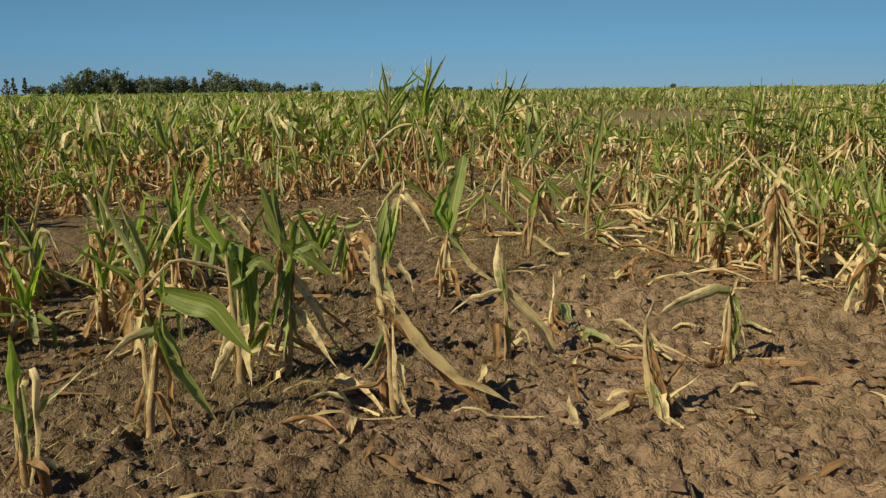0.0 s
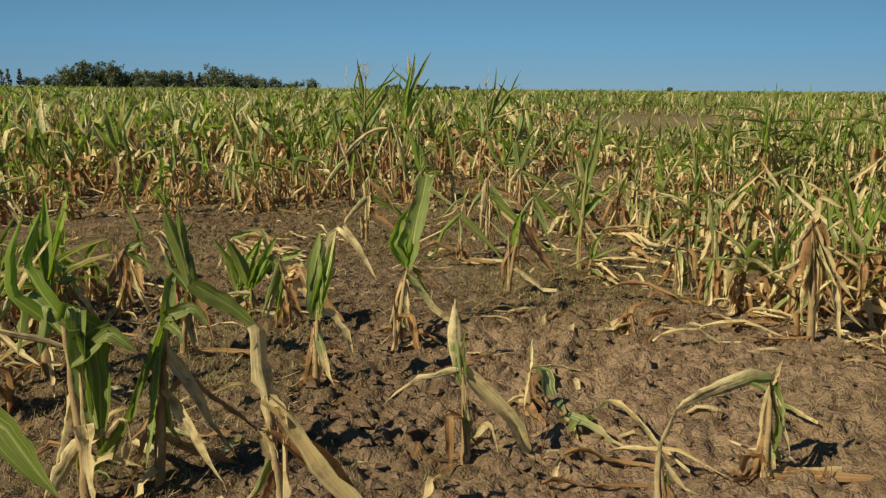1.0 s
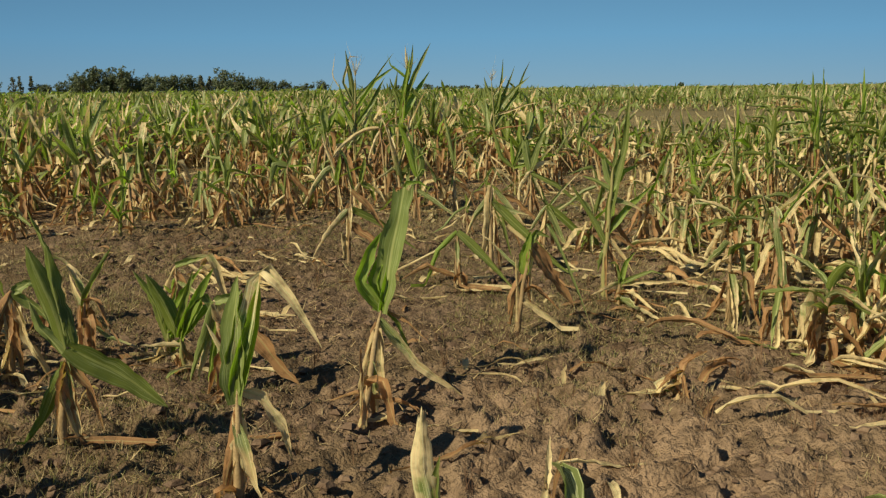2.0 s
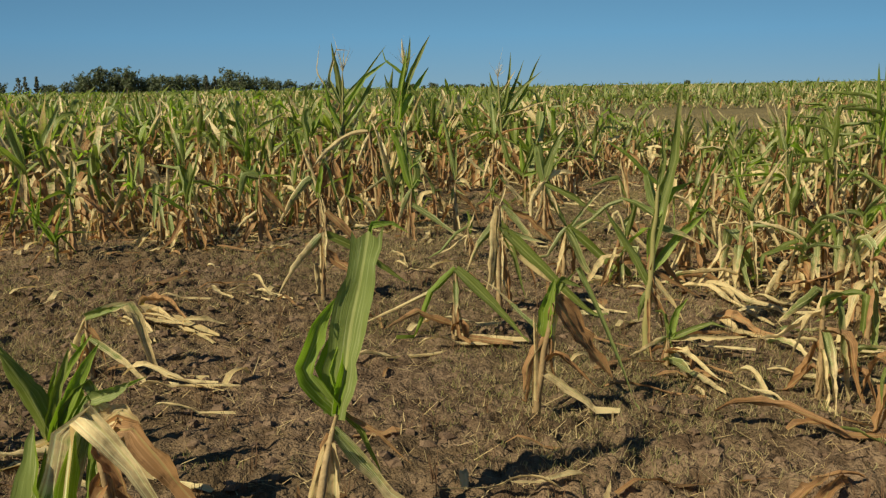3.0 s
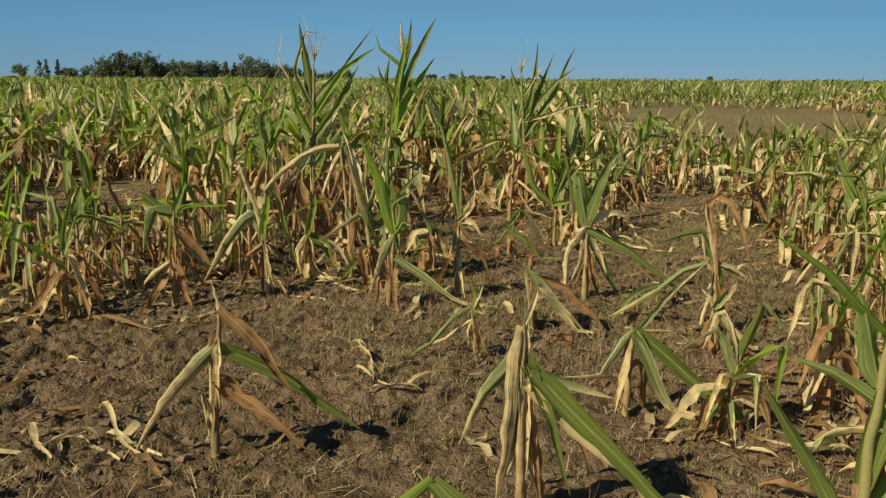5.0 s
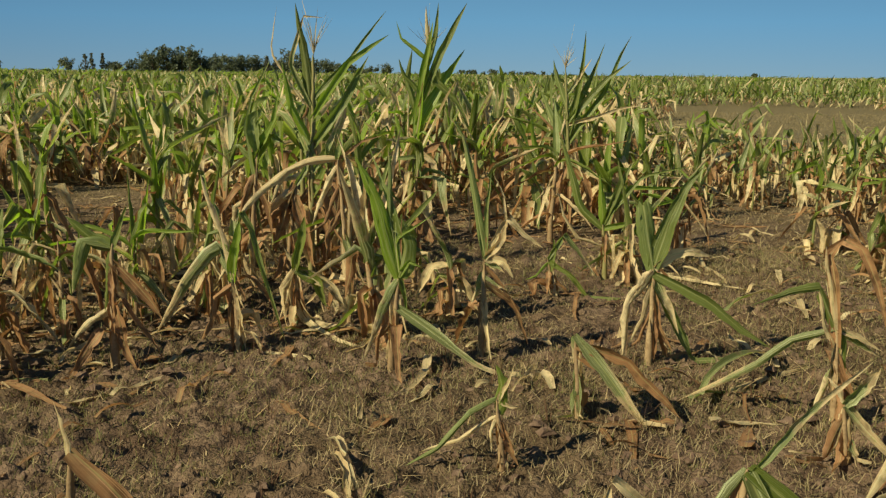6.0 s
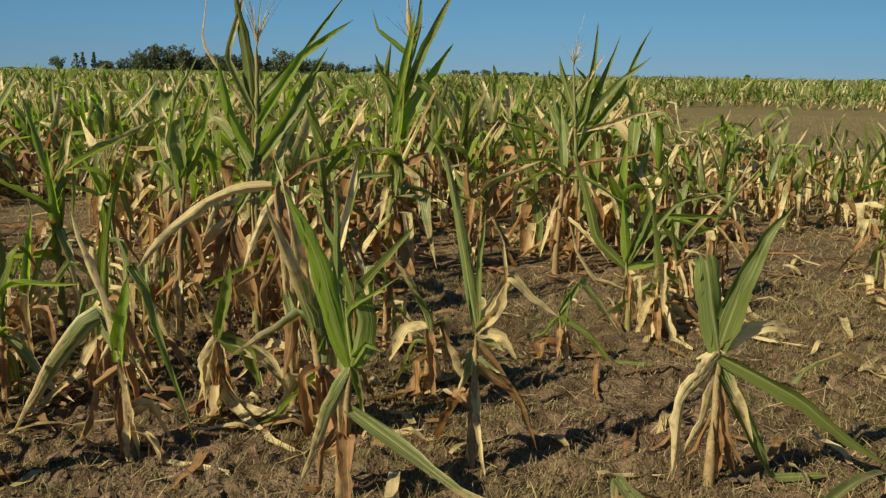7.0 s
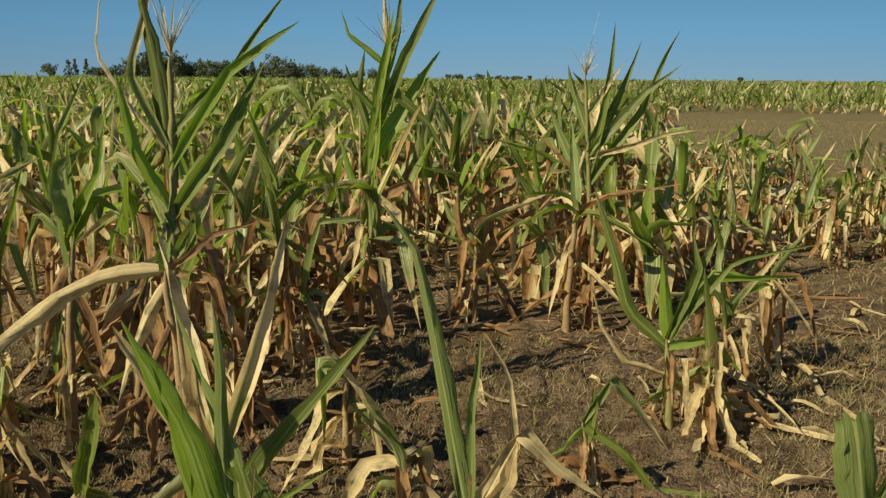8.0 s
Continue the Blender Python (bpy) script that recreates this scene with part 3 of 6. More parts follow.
hero(-0.79, 5.2, "young", 0.15, (-0.01, 0.0), [
    T(1.00, 192, 71, 0.29, 0.123, ((0.49, 10),), 0.35, "green", 0.0, 2.2), T(1.00, 0, 65, 0.32, 0.078, ((0.49, 7),), 0.35, "bright", 0.0, 2), T(1.00, 12, 46, 0.32, 0.065, ((0.48, 28),), 0.35, "bright", 0.0, 1.7), T(1.00, 354, 78, 0.28, 0.071, ((0.53, 7),), 0.35, "green", 0.0, 1.7),
    T(1.00, 6, 58, 0.49, 0.078, ((0.38, 119), (0.69, 8)), 0.35, "grey", 0.0, 1.7), T(0.79, 192, -0, 0.16, 0.052, ((0.63, -8),), 0.35, "dry", 0.0, 1.7), T(0.34, 0, -25, 0.19, 0.052, ((0.41, 22),), 0.35, "dry", 0.0, 1.7), T(0.88, 168, -109, 0.14, 0.052, ((0.4, -36),), 0.35, "half", 0.0, 1.7),
    T(1.00, 354, 56, 0.11, 0.058, ((0.58, 115),), 0.35, "bright", 0.0, 1.7)], r=0.011, skirt=1)
hero(-0.9, 4.32, "half", 0.31, (0.04, 0.0), [
    T(0.95, 192, 77, 0.34, 0.121, ((0.41, 5),), 0.25, "green", 0.0, 2.5), T(0.98, 180, 82, 0.32, 0.100, ((0.53, -3),), 0.35, "green", 0.0, 2.5), T(1.00, 12, -33, 0.35, 0.120, ((0.41, 7),), 0.2, "green", 0.0, 2.5), T(0.90, 186, 53, 0.20, 0.074, ((0.53, -21),), 0.35, "grey", 0.0, 1.7),
    T(0.86, 6, -107, 0.28, 0.069, ((0.38, -29),), 0.35, "half", 0.0, 2.5), T(0.78, 192, -64, 0.29, 0.074, ((0.55, -11),), 0.35, "green", 0.0, 1.7), T(0.88, 0, -54, 0.26, 0.052, ((0.38, 21),), 0.35, "rust", 0.0, 1.7), T(0.71, 12, -75, 0.21, 0.063, ((0.48, 13),), 0.35, "rust", 0.0, 1.7),
    T(0.85, 186, -80, 0.26, 0.063, ((0.51, -8),), 0.35, "dry", 0.0, 1.7)], r=0.012, skirt=1)
hero(-1.42, 5.06, "dry", 0.38, (0.04, 0.0), [
    T(0.98, 192, -62, 0.36, 0.085, ((0.57, 7),), 0.35, "rust", 0.0, 3), T(0.96, 180, -83, 0.37, 0.104, ((0.48, -6),), 0.35, "rust", 0.0, 3), T(1.00, 12, -41, 0.17, 0.084, ((0.57, 14),), 0.35, "grey", 0.0, 1.7), T(0.94, 354, -76, 0.26, 0.078, ((0.66, -9),), 0.35, "dry", 0.0, 3),
    T(0.98, 6, 32, 0.13, 0.065, ((0.54, 76),), 0.35, "grey", 0.0, 1.7), T(0.29, 192, -44, 0.20, 0.046, ((0.59, 57),), 0.35, "dry", 0.0, 1.7), T(0.91, 0, -88, 0.33, 0.072, (), 0.35, "rust", 0.0, 1.7)], r=0.01, skirt=1)
hero(-0.78, 2.97, "green", 0.57, (-0.04, 0.0), [
    T(0.92, 192, 56, 0.20, 0.069, ((0.27, 135),), 0.35, "grey", 0.0, 3), T(0.94, 0, 78, 0.46, 0.097, ((0.09, 179), (0.45, -20)), 0.35, "grey", 0.0, 3), T(0.97, 12, -23, 0.44, 0.142, ((0.11, 61), (0.51, 16)), 0.35, "green", 0.0, 3), T(0.74, 354, 40, 0.24, 0.106, ((0.57, 80),), 0.35, "green", 0.0, 3),
    T(0.87, 174, 48, 0.33, 0.069, ((0.42, 128),), 0.35, "grey", 0.0, 3), T(0.87, 192, 43, 0.41, 0.069, ((0.4, -48), (0.67, -23)), 0.35, "bright", 0.0, 1.7), T(0.94, 180, 58, 0.35, 0.069, ((0.5, -56),), 0.35, "bright", 0.0, 2.5), T(0.15, 12, 55, 0.39, 0.057, ((0.52, -17),), 0.35, "green", 0.0, 1.7),
    T(0.34, 186, -56, 0.25, 0.085, ((0.5, 8),), 0.35, "dry", 0.0, 2.5), T(0.31, 6, -95, 0.20, 0.057, ((0.5, -13),), 0.35, "half", 0.0, 1.7), T(0.81, 192, 21, 0.53, 0.035, ((0.34, 67), (0.71, -9)), 0.35, "dry", 0.0, 1.7), T(0.31, 0, 40, 0.24, 0.035, ((0.58, 120),), 0.35, "dry", 0.0, 1.7),
    T(0.27, 168, 11, 0.21, 0.052, ((0.46, 44),), 0.35, "rust", 0.0, 1.7), T(0.21, 354, 28, 0.18, 0.043, ((0.43, 49),), 0.35, "dry", 0.0, 1.7), T(0.61, 174, -74, 0.24, 0.070, (), 0.35, "dry", 0.0, 1.7)], r=0.013, skirt=1)
hero(-0.62, 3.1, "half", 0.52, (0.04, 0.0), [
    D(0.98, 350, 20, 0.16, 0.06, ((0.5, 70),), 0.5, "green"), D(0.96, 318, -18, 0.12, 0.06, ((0.6, 50),), 0.5, "green"), D(0.95, 235, -62, 0.42, 0.067, (), 0.5, "green"), D(0.9, 60, 80, 0.24, 0.06, ((0.6, 130),), 0.5, "green"), D(0.9, 260, -70, 0.4, 0.06, (), 0.5, "grey"), D(0.8, 10, -62, 0.4, 0.06, (), 0.5, "dry"),
    D(0.6, 330, -50, 0.34, 0.055, (), 0.5, "dry"), D(0.5, 240, -60, 0.3, 0.05, (), 0.5, "rust"), D(0.3, 20, -30, 0.28, 0.05, (), 0.5, "rust")], r=0.012)
hero(-1.36, 4.02, "green", 0.46, (0.05, 0.0), [
    L(0.9, 60, 80, 0.34, 0.055, 10, (), 0.6, 0, "bright"), L(0.95, 30, 84, 0.34, 0.05, 10, ((0.7, 120),), 0.6, 0, "green"),
    L(0.8, 200, 50, 0.42, 0.05, 80, (), 0.6, 0, "half"), L(0.85, 160, 80, 0.28, 0.05, 5, (), 0.7, 0, "green"), L(0.9, 110, 82, 0.36, 0.05, 5, (), 0.6, 0, "bright"),
    L(0.6, 0, 30, 0.4, 0.05, 90, ((0.3, 30),), 0.5, 20, "rust"), L(0.4, 190, 20, 0.42, 0.045, 60, (), 0.5, 0, "dry"),
    L(0.4, 300, 40, 0.3, 0.05, 100, (), 0.6, 0, "dry"), L(0.2, 240, 30, 0.32, 0.045, 80, (), 0.5, 0, "rust")], r=0.014)
hero(-1.22, 2.06, "half", 0.36, (0.01, 0.0), [
    T(0.59, 192, 87, 0.28, 0.075, ((0.51, -4),), 0.35, "bright", 0.0, 2.5), T(0.95, 0, -87, 0.37, 0.059, (), 0.35, "half", 0.0, 2.5), T(0.90, 168, 121, 0.47, 0.055, ((0.15, -155), (0.64, -7)), 0.35, "dry", 0.0, 2.5), T(0.71, 186, 23, 0.09, 0.044, (), 0.35, "green", 0.0, 1.7),
    T(0.51, 6, 51, 0.29, 0.035, ((0.45, 12),), 0.35, "half", 0.0, 1.7)], r=0.011, skirt=2)
hero(-0.98, 2.46, "half", 0.49, (0.08, 0.0), [
    T(1.00, 348, -15, 0.38, 0.119, ((0.42, 34),), 0.2, "green", 0.0, 2.5), T(0.84, 0, -142, 0.19, 0.068, ((0.3, -81),), 0.35, "grey", 0.0, 3), T(0.78, 12, -73, 0.40, 0.076, ((0.31, -13),), 0.35, "grey", 0.0, 2.5), T(0.98, 186, 44, 0.05, 0.040, (), 0.35, "bright", 0.0, 1.7),
    T(0.95, 6, 88, 0.12, 0.034, ((0.56, 8),), 0.35, "bright", 0.0, 1.7), T(0.74, 192, -13, 0.20, 0.060, ((0.39, 22),), 0.35, "half", 0.0, 1.7), T(0.87, 0, -3, 0.18, 0.044, ((0.28, 84),), 0.35, "green", 0.0, 1.7), T(0.67, 12, -75, 0.27, 0.061, ((0.49, 25),), 0.35, "rust", 0.0, 1.7),
    T(0.48, 186, -63, 0.22, 0.053, ((0.5, 13),), 0.35, "rust", 0.0, 1.7)], r=0.012, skirt=1)
hero(1.19, 3.2, "half", 0.32, (0.0, 0.0), [
    T(1.00, 192, 9, 0.35, 0.086, ((0.14, 24), (0.67, 9)), 0.35, "half", 0.0, 2.5), T(0.99, 0, -77, 0.23, 0.068, ((0.49, 25),), 0.35, "green", 0.0, 2.5), T(0.96, 168, -83, 0.26, 0.038, (), 0.35, "dry", 0.0, 1.7), T(0.96, 354, 71, 0.09, 0.033, (), 0.35, "dry", 0.0, 1.7),
    T(0.38, 6, -79, 0.24, 0.051, ((0.48, -16),), 0.35, "half", 0.0, 1.7), T(0.45, 192, -74, 0.21, 0.051, ((0.53, -8),), 0.35, "rust", 0.0, 1.7), T(0.05, 0, -42, 0.33, 0.088, ((0.38, 18),), 0.35, "rust", 0.0, 2.5), T(0.03, 12, -69, 0.27, 0.078, ((0.46, -4),), 0.35, "dry", 0.0, 2.5)], r=0.01, skirt=1)
hero(0.75, 2.58, "dry", 0.33, (-0.04, 0.0), [
    T(0.11, 192, 78, 0.42, 0.050, ((0.41, -12), (0.69, -17)), 0.35, "dry", 0.0, 1.7), T(0.06, 180, 88, 0.26, 0.075, ((0.54, 9),), 0.35, "green", 0.5, 3), T(0.03, 168, 78, 0.31, 0.067, ((0.51, -12),), 0.35, "dry", 0.0, 3), T(0.94, 354, -51, 0.14, 0.026, ((0.6, -34),), 0.35, "dry", 0.0, 1.7),
    T(0.42, 6, -31, 0.21, 0.049, ((0.19, 18), (0.6, 11)), 0.35, "half", 0.0, 1.7), T(0.11, 348, 39, 0.20, 0.033, (), 0.35, "dry", 0.0, 1.7), T(0.16, 0, 55, 0.21, 0.041, (), 0.35, "rust", 0.0, 1.7)], r=0.01, skirt=2)
hero(0.52, 3.77, "dry", 0.17, (0.0, 0.0), [
    L(0.9, 80, 75, 0.12, 0.03, 20, (), 0.6, 0, "dry"), L(0.8, 260, 70, 0.2, 0.03, 130, (), 0.6, 0, "dry"), L(0.3, 330, 20, 0.2, 0.03, 60, (), 0.6, 0, "rust"),
    L(0.3, 190, 20, 0.2, 0.03, 60, (), 0.6, 0, "dry")])
hero(1.92, 4.7, "dry", 0.58, (-0.03, 0.0), [
    T(1.00, 192, -86, 0.37, 0.137, ((0.4, 5),), 0.35, "rust", 0.0, 3), T(1.00, 0, -71, 0.38, 0.137, ((0.5, 21),), 0.35, "rust", 0.0, 3), T(0.98, 168, -59, 0.19, 0.065, ((0.5, 24),), 0.35, "dry", 0.0, 1.7), T(0.94, 354, -64, 0.40, 0.083, ((0.51, -13),), 0.35, "dry", 0.0, 1.7),
    T(0.86, 6, -84, 0.51, 0.084, ((0.46, 7),), 0.35, "dry", 0.0, 3), T(0.98, 348, 80, 0.23, 0.077, ((0.48, 106),), 0.35, "dry", 0.0, 1.7), T(0.82, 0, -65, 0.49, 0.078, ((0.58, -21),), 0.35, "half", 0.0, 1.7), T(0.90, 168, -83, 0.40, 0.072, ((0.53, 10),), 0.35, "dry", 0.0, 1.7),
    T(0.74, 186, -33, 0.27, 0.048, ((0.48, -18),), 0.35, "dry", 0.0, 1.7)], r=0.013, skirt=2)
hero(1.09, 4.82, "dry", 0.1, (0.02, 0.0), [
    L(0.9, 40, 70, 0.14, 0.05, 60, (), 0.6, 0, "rust"), L(0.8, 200, 40, 0.12, 0.035, 90, (), 0.6, 0, "rust"), L(0.6, 270, 40, 0.12, 0.03, 80, (), 0.6, 0, "rust")],
    label="small rust-brown dead maize stub on bare soil")

# second stretch
hero(-0.91, 5.4, "young", 0.12, (0.0, 0.0), [
    T(0.45, 192, 76, 0.35, 0.091, ((0.47, 14),), 0.35, "green", 0.0, 2.2), T(0.67, 0, 76, 0.36, 0.063, ((0.35, 23),), 0.35, "bright", 0.0, 2.2), T(0.82, 12, 26, 0.17, 0.054, ((0.42, -22),), 0.35, "bright", 0.0, 1.7), T(0.22, 354, 37, 0.14, 0.046, ((0.43, -26),), 0.35, "bright", 0.0, 1.7),
    T(0.82, 6, 79, 0.22, 0.045, ((0.58, 4),), 0.35, "green", 0.0, 1.7), T(0.37, 192, 73, 0.24, 0.059, ((0.55, -5),), 0.35, "green", 0.0, 1.7), T(0.07, 180, -45, 0.17, 0.032, ((0.45, -9),), 0.35, "dry", 0.0, 1.7)], r=0.011, skirt=1)
hero(-0.56, 4.98, "half", 0.36, (-0.03, 0.0), [
    T(1.00, 192, -70, 0.32, 0.051, (), 0.35, "grey", 0.0, 3), T(1.00, 180, -75, 0.31, 0.055, (), 0.35, "half", 0.0, 3), T(0.78, 168, -76, 0.24, 0.067, (), 0.35, "bright", 0.0, 3), T(1.00, 354, 20, 0.12, 0.062, ((0.54, -11),), 0.35, "grey", 0.0, 3),
    # the widest rust leaf is browned to carry the shade of a backlit mass
    T(1.00, 6, -60, 0.26, 0.111, ((0.5, -9),), 0.15, "dry", 0.0, 3), T(0.78, 348, 5, 0.42, 0.207, ((0.22, 55),), 0.12, "rust", 0.0, 3.5), T(0.76, 0, 46, 0.15, 0.096, ((0.51, 87),), 0.35, "dry", 0.0, 3), T(0.72, 168, -103, 0.22, 0.063, ((0.43, -28),), 0.35, "bright", 0.0, 3),
    T(0.72, 354, -65, 0.23, 0.092, ((0.51, 7),), 0.35, "rust", 0.0, 3)], r=0.012, skirt=1)
hero(-1.13, 6.24, "half", 0.26, (0.0, 0.0), [
    T(1.00, 348, 20, 0.18, 0.055, ((0.49, 8),), 0.35, "grey", 0.0, 1.7), T(1.00, 0, 16, 0.74, 0.070, ((0.23, 91), (0.78, -4)), 0.35, "half", 0.0, 1.7), T(0.98, 168, -58, 0.23, 0.055, ((0.44, 7),), 0.35, "dry", 0.0, 2.5), T(0.73, 186, -68, 0.13, 0.055, ((0.52, -114),), 0.35, "bright", 0.0, 1.7),
    T(0.88, 174, -92, 0.24, 0.070, ((0.49, -11),), 0.35, "rust", 0.0, 3), T(0.72, 348, -32, 0.45, 0.045, ((0.42, 14), (0.7, -16)), 0.35, "half", 0.0, 1.7), T(0.88, 0, -53, 0.18, 0.055, ((0.42, 26),), 0.35, "rust", 0.0, 1.7)], r=0.011, skirt=1)
hero(0.58, 5.75, "half", 0.43, (0.07, 0.0), [
    T(0.62, 348, 87, 0.20, 0.083, ((0.41, 9),), 0.35, "bright", 0.0, 3), T(0.96, 0, 50, 0.66, 0.028, ((0.12, 116), (0.72, 6)), 0.35, "grey", 0.0, 1.7), T(0.92, 12, -55, 0.36, 0.127, (), 0.2, "rust", 0.0, 2.2), T(0.62, 186, -57, 0.21, 0.064, ((0.52, 27),), 0.35, "rust", 0.0, 3),
    T(0.55, 174, -81, 0.23, 0.049, ((0.57, 15),), 0.35, "dry", 0.0, 1.7), T(0.86, 348, -91, 0.23, 0.049, ((0.67, -14),), 0.35, "dry", 0.0, 1.7), T(0.36, 0, -34, 0.32, 0.069, ((0.52, 23),), 0.35, "dry", 0.0, 1.7), T(0.62, 168, 38, 0.29, 0.030, ((0.28, -8), (0.74, 13)), 0.35, "half", 0.0, 1.7),
    T(0.96, 354, 73, 0.13, 0.045, ((0.39, 98),), 0.35, "green", 0.0, 1.7)], r=0.011, skirt=2)
hero(0.3, 6.62, "half", 0.31, (0.01, 0.0), [
    T(1.00, 348, -42, 0.44, 0.080, ((0.47, 4),), 0.35, "green", 0.0, 1.7), T(1.00, 180, -45, 0.45, 0.055, ((0.29, 24),), 0.35, "bright", 0.0, 1.7), T(0.99, 168, -45, 0.51, 0.037, ((0.25, -20), (0.61, 3)), 0.35, "half", 0.0, 1.7), T(0.19, 186, 25, 0.34, 0.066, ((0.47, 52),), 0.35, "rust", 0.0, 1.7),
    T(0.92, 174, -98, 0.26, 0.045, ((0.5, -17),), 0.35, "rust", 0.0, 1.7), T(0.15, 348, -40, 0.33, 0.056, ((0.42, -33),), 0.35, "dry", 0.0, 1.7)], r=0.01, skirt=1)
hero(0.51, 7.06, "dry", 0.53, (-0.0, 0.0), [
    T(0.98, 192, -87, 0.48, 0.088, ((0.39, -7),), 0.35, "dry", 0.0, 2.5), T(0.96, 0, -89, 0.47, 0.063, (), 0.35, "dry", 0.0, 2.5), T(0.87, 168, -52, 0.32, 0.063, ((0.48, 13),), 0.35, "half", 0.0, 1.7), T(0.87, 354, -68, 0.40, 0.055, ((0.41, 6),), 0.35, "green", 0.0, 1.7),
    T(0.84, 6, -57, 0.42, 0.038, ((0.66, 23),), 0.35, "rust", 0.0, 1.7), T(0.82, 348, -44, 0.68, 0.089, ((0.67, -6),), 0.35, "green", 0.0, 2.2), T(0.79, 0, -25, 0.24, 0.051, ((0.36, -11),), 0.35, "half", 0.0, 1.7), T(0.99, 12, 72, 0.31, 0.029, ((0.3, 117), (0.86, -8)), 0.35, "dry", 0.0, 1.7),
    T(0.72, 354, -41, 0.69, 0.072, ((0.5, 21),), 0.35, "dry", 0.0, 1.7), T(0.72, 6, -80, 0.36, 0.047, ((0.52, 6),), 0.35, "rust", 0.0, 1.7)], r=0.011, skirt=1)
hero(-0.39, 7.44, "half", 0.47, (0.03, 0.0), [
    T(0.76, 192, -47, 0.42, 0.074, ((0.52, 12),), 0.35, "half", 0.0, 1.7), T(1.00, 0, -45, 0.35, 0.078, ((0.43, 14),), 0.35, "rust", 0.0, 1.7), T(0.75, 12, -28, 0.51, 0.088, ((0.41, 11),), 0.35, "green", 0.0, 1.7), T(0.55, 354, -35, 0.35, 0.104, ((0.53, 7),), 0.35, "rust", 0.0, 1.7),
    T(0.90, 174, 88, 0.14, 0.024, ((0.43, 16),), 0.35, "dry", 0.0, 1.7), T(0.73, 192, -85, 0.30, 0.039, (), 0.35, "half", 0.0, 1.7)], r=0.01, skirt=1)
hero(1.09, 6.48, "young", 0.7, (0.04, 0.0), [
    T(0.59, 348, 81, 0.69, 0.083, ((0.29, 5), (0.56, -11)), 0.35, "green", 0.0, 2.2), T(0.40, 180, 63, 0.39, 0.062, ((0.3, 4),), 0.35, "green", 0.0, 2), T(0.50, 12, 49, 0.36, 0.061, ((0.47, 10),), 0.35, "bright", 0.0, 2), T(0.86, 186, 73, 0.19, 0.070, (), 0.35, "grey", 0.0, 2.5),
    T(0.82, 174, 33, 0.17, 0.049, ((0.53, 16),), 0.35, "grey", 0.0, 1.7), T(1.00, 192, 43, 0.30, 0.034, ((0.49, 8),), 0.35, "bright", 0.0, 1.7), T(0.96, 0, 81, 0.26, 0.038, ((0.48, -17),), 0.35, "green", 0.0, 1.7), T(0.82, 12, 57, 0.22, 0.064, ((0.5, 38),), 0.35, "bright", 0.0, 1.7),
    T(0.76, 354, -16, 0.20, 0.043, ((0.51, 12),), 0.35, "half", 0.0, 1.7), T(0.40, 6, -62, 0.16, 0.058, ((0.43, 35),), 0.35, "dry", 0.0, 3), T(0.47, 348, -49, 0.24, 0.047, ((0.49, 9),), 0.35, "dry", 0.0, 1.7), T(0.38, 180, -68, 0.14, 0.055, ((0.57, 12),), 0.35, "green", 0.0, 1.7),
    T(0.51, 12, -32, 0.27, 0.040, ((0.51, -5),), 0.35, "rust", 0.0, 1.7)], r=0.013, skirt=1)
hero(1.14, 6.3, "half", 0.14, (0.0, 0.0), [
    D(0.7, 20, 72, 0.2, 0.05, ((0.6, 30),), 0.65, "bright"), D(0.8, 110, 70, 0.16, 0.045, ((0.6, 80),), 0.6, "green"), D(0.8, 344, 24, 0.24, 0.036, ((0.7, 40),), 0.5, "green"), D(0.8, 349, 4, 0.3, 0.045, (), 0.4, "dry"), D(0.8, 205, -16, 0.18, 0.045, (), 0.5, "half"), D(0.5, 300, 10, 0.3, 0.05, ((0.3, 30),), 0.5, "dry")])
hero(-2.25, 8.74, "half", 0.36, (0.0, 0.0), [
    L(0.95, 100, 82, 0.22, 0.06, 60, (), 0.6, 0, "green"), L(0.95, 200, 70, 0.26, 0.06, 120, (), 0.5, 0, "green"), L(0.98, 0, 20, 0.42, 0.06, 75, (), 0.4, 0, "rust"),
    L(0.8, 180, 20, 0.36, 0.05, 90, (), 0.5, 0, "grey"), L(0.5, 280, 40, 0.26, 0.045, 120, (), 0.6, 0, "dry"), L(0.3, 230, 40, 0.25, 0.045, 110, (), 0.6, 0, "dry")], r=0.014)
hero(-1.78, 9.06, "half", 0.42, (0.03, 0.0), [
    L(0.98, 270, 80, 0.36, 0.05, 150, ((0.2, 40),), 0.6, 0, "grey"), L(0.96, 200, 70, 0.3, 0.04, 140, ((0.25, 40),), 0.6, 0, "half"), L(0.6, 0, 40, 0.3, 0.045, 100, (), 0.5, 0, "dry"),
    L(0.3, 220, 40, 0.25, 0.04, 100, (), 0.5, 0, "dry")])
hero(-1.62, 9.3, "half", 0.44, (0.0, 0.0), [
    L(0.95, 100, 82, 0.22, 0.065, 40, (), 0.5, 0, "green"), L(0.95, 0, 70, 0.3, 0.055, 120, (), 0.5, 0, "grey"), L(0.8, 180, 50, 0.3, 0.05, 110, (), 0.5, 0, "green"),
    L(0.6, 10, 30, 0.36, 0.05, 100, (), 0.5, 0, "dry"), L(0.4, 300, 40, 0.25, 0.045, 120, (), 0.5, 0, "dry"), L(0.3, 200, 40, 0.25, 0.045, 120, (), 0.5, 0, "rust")])

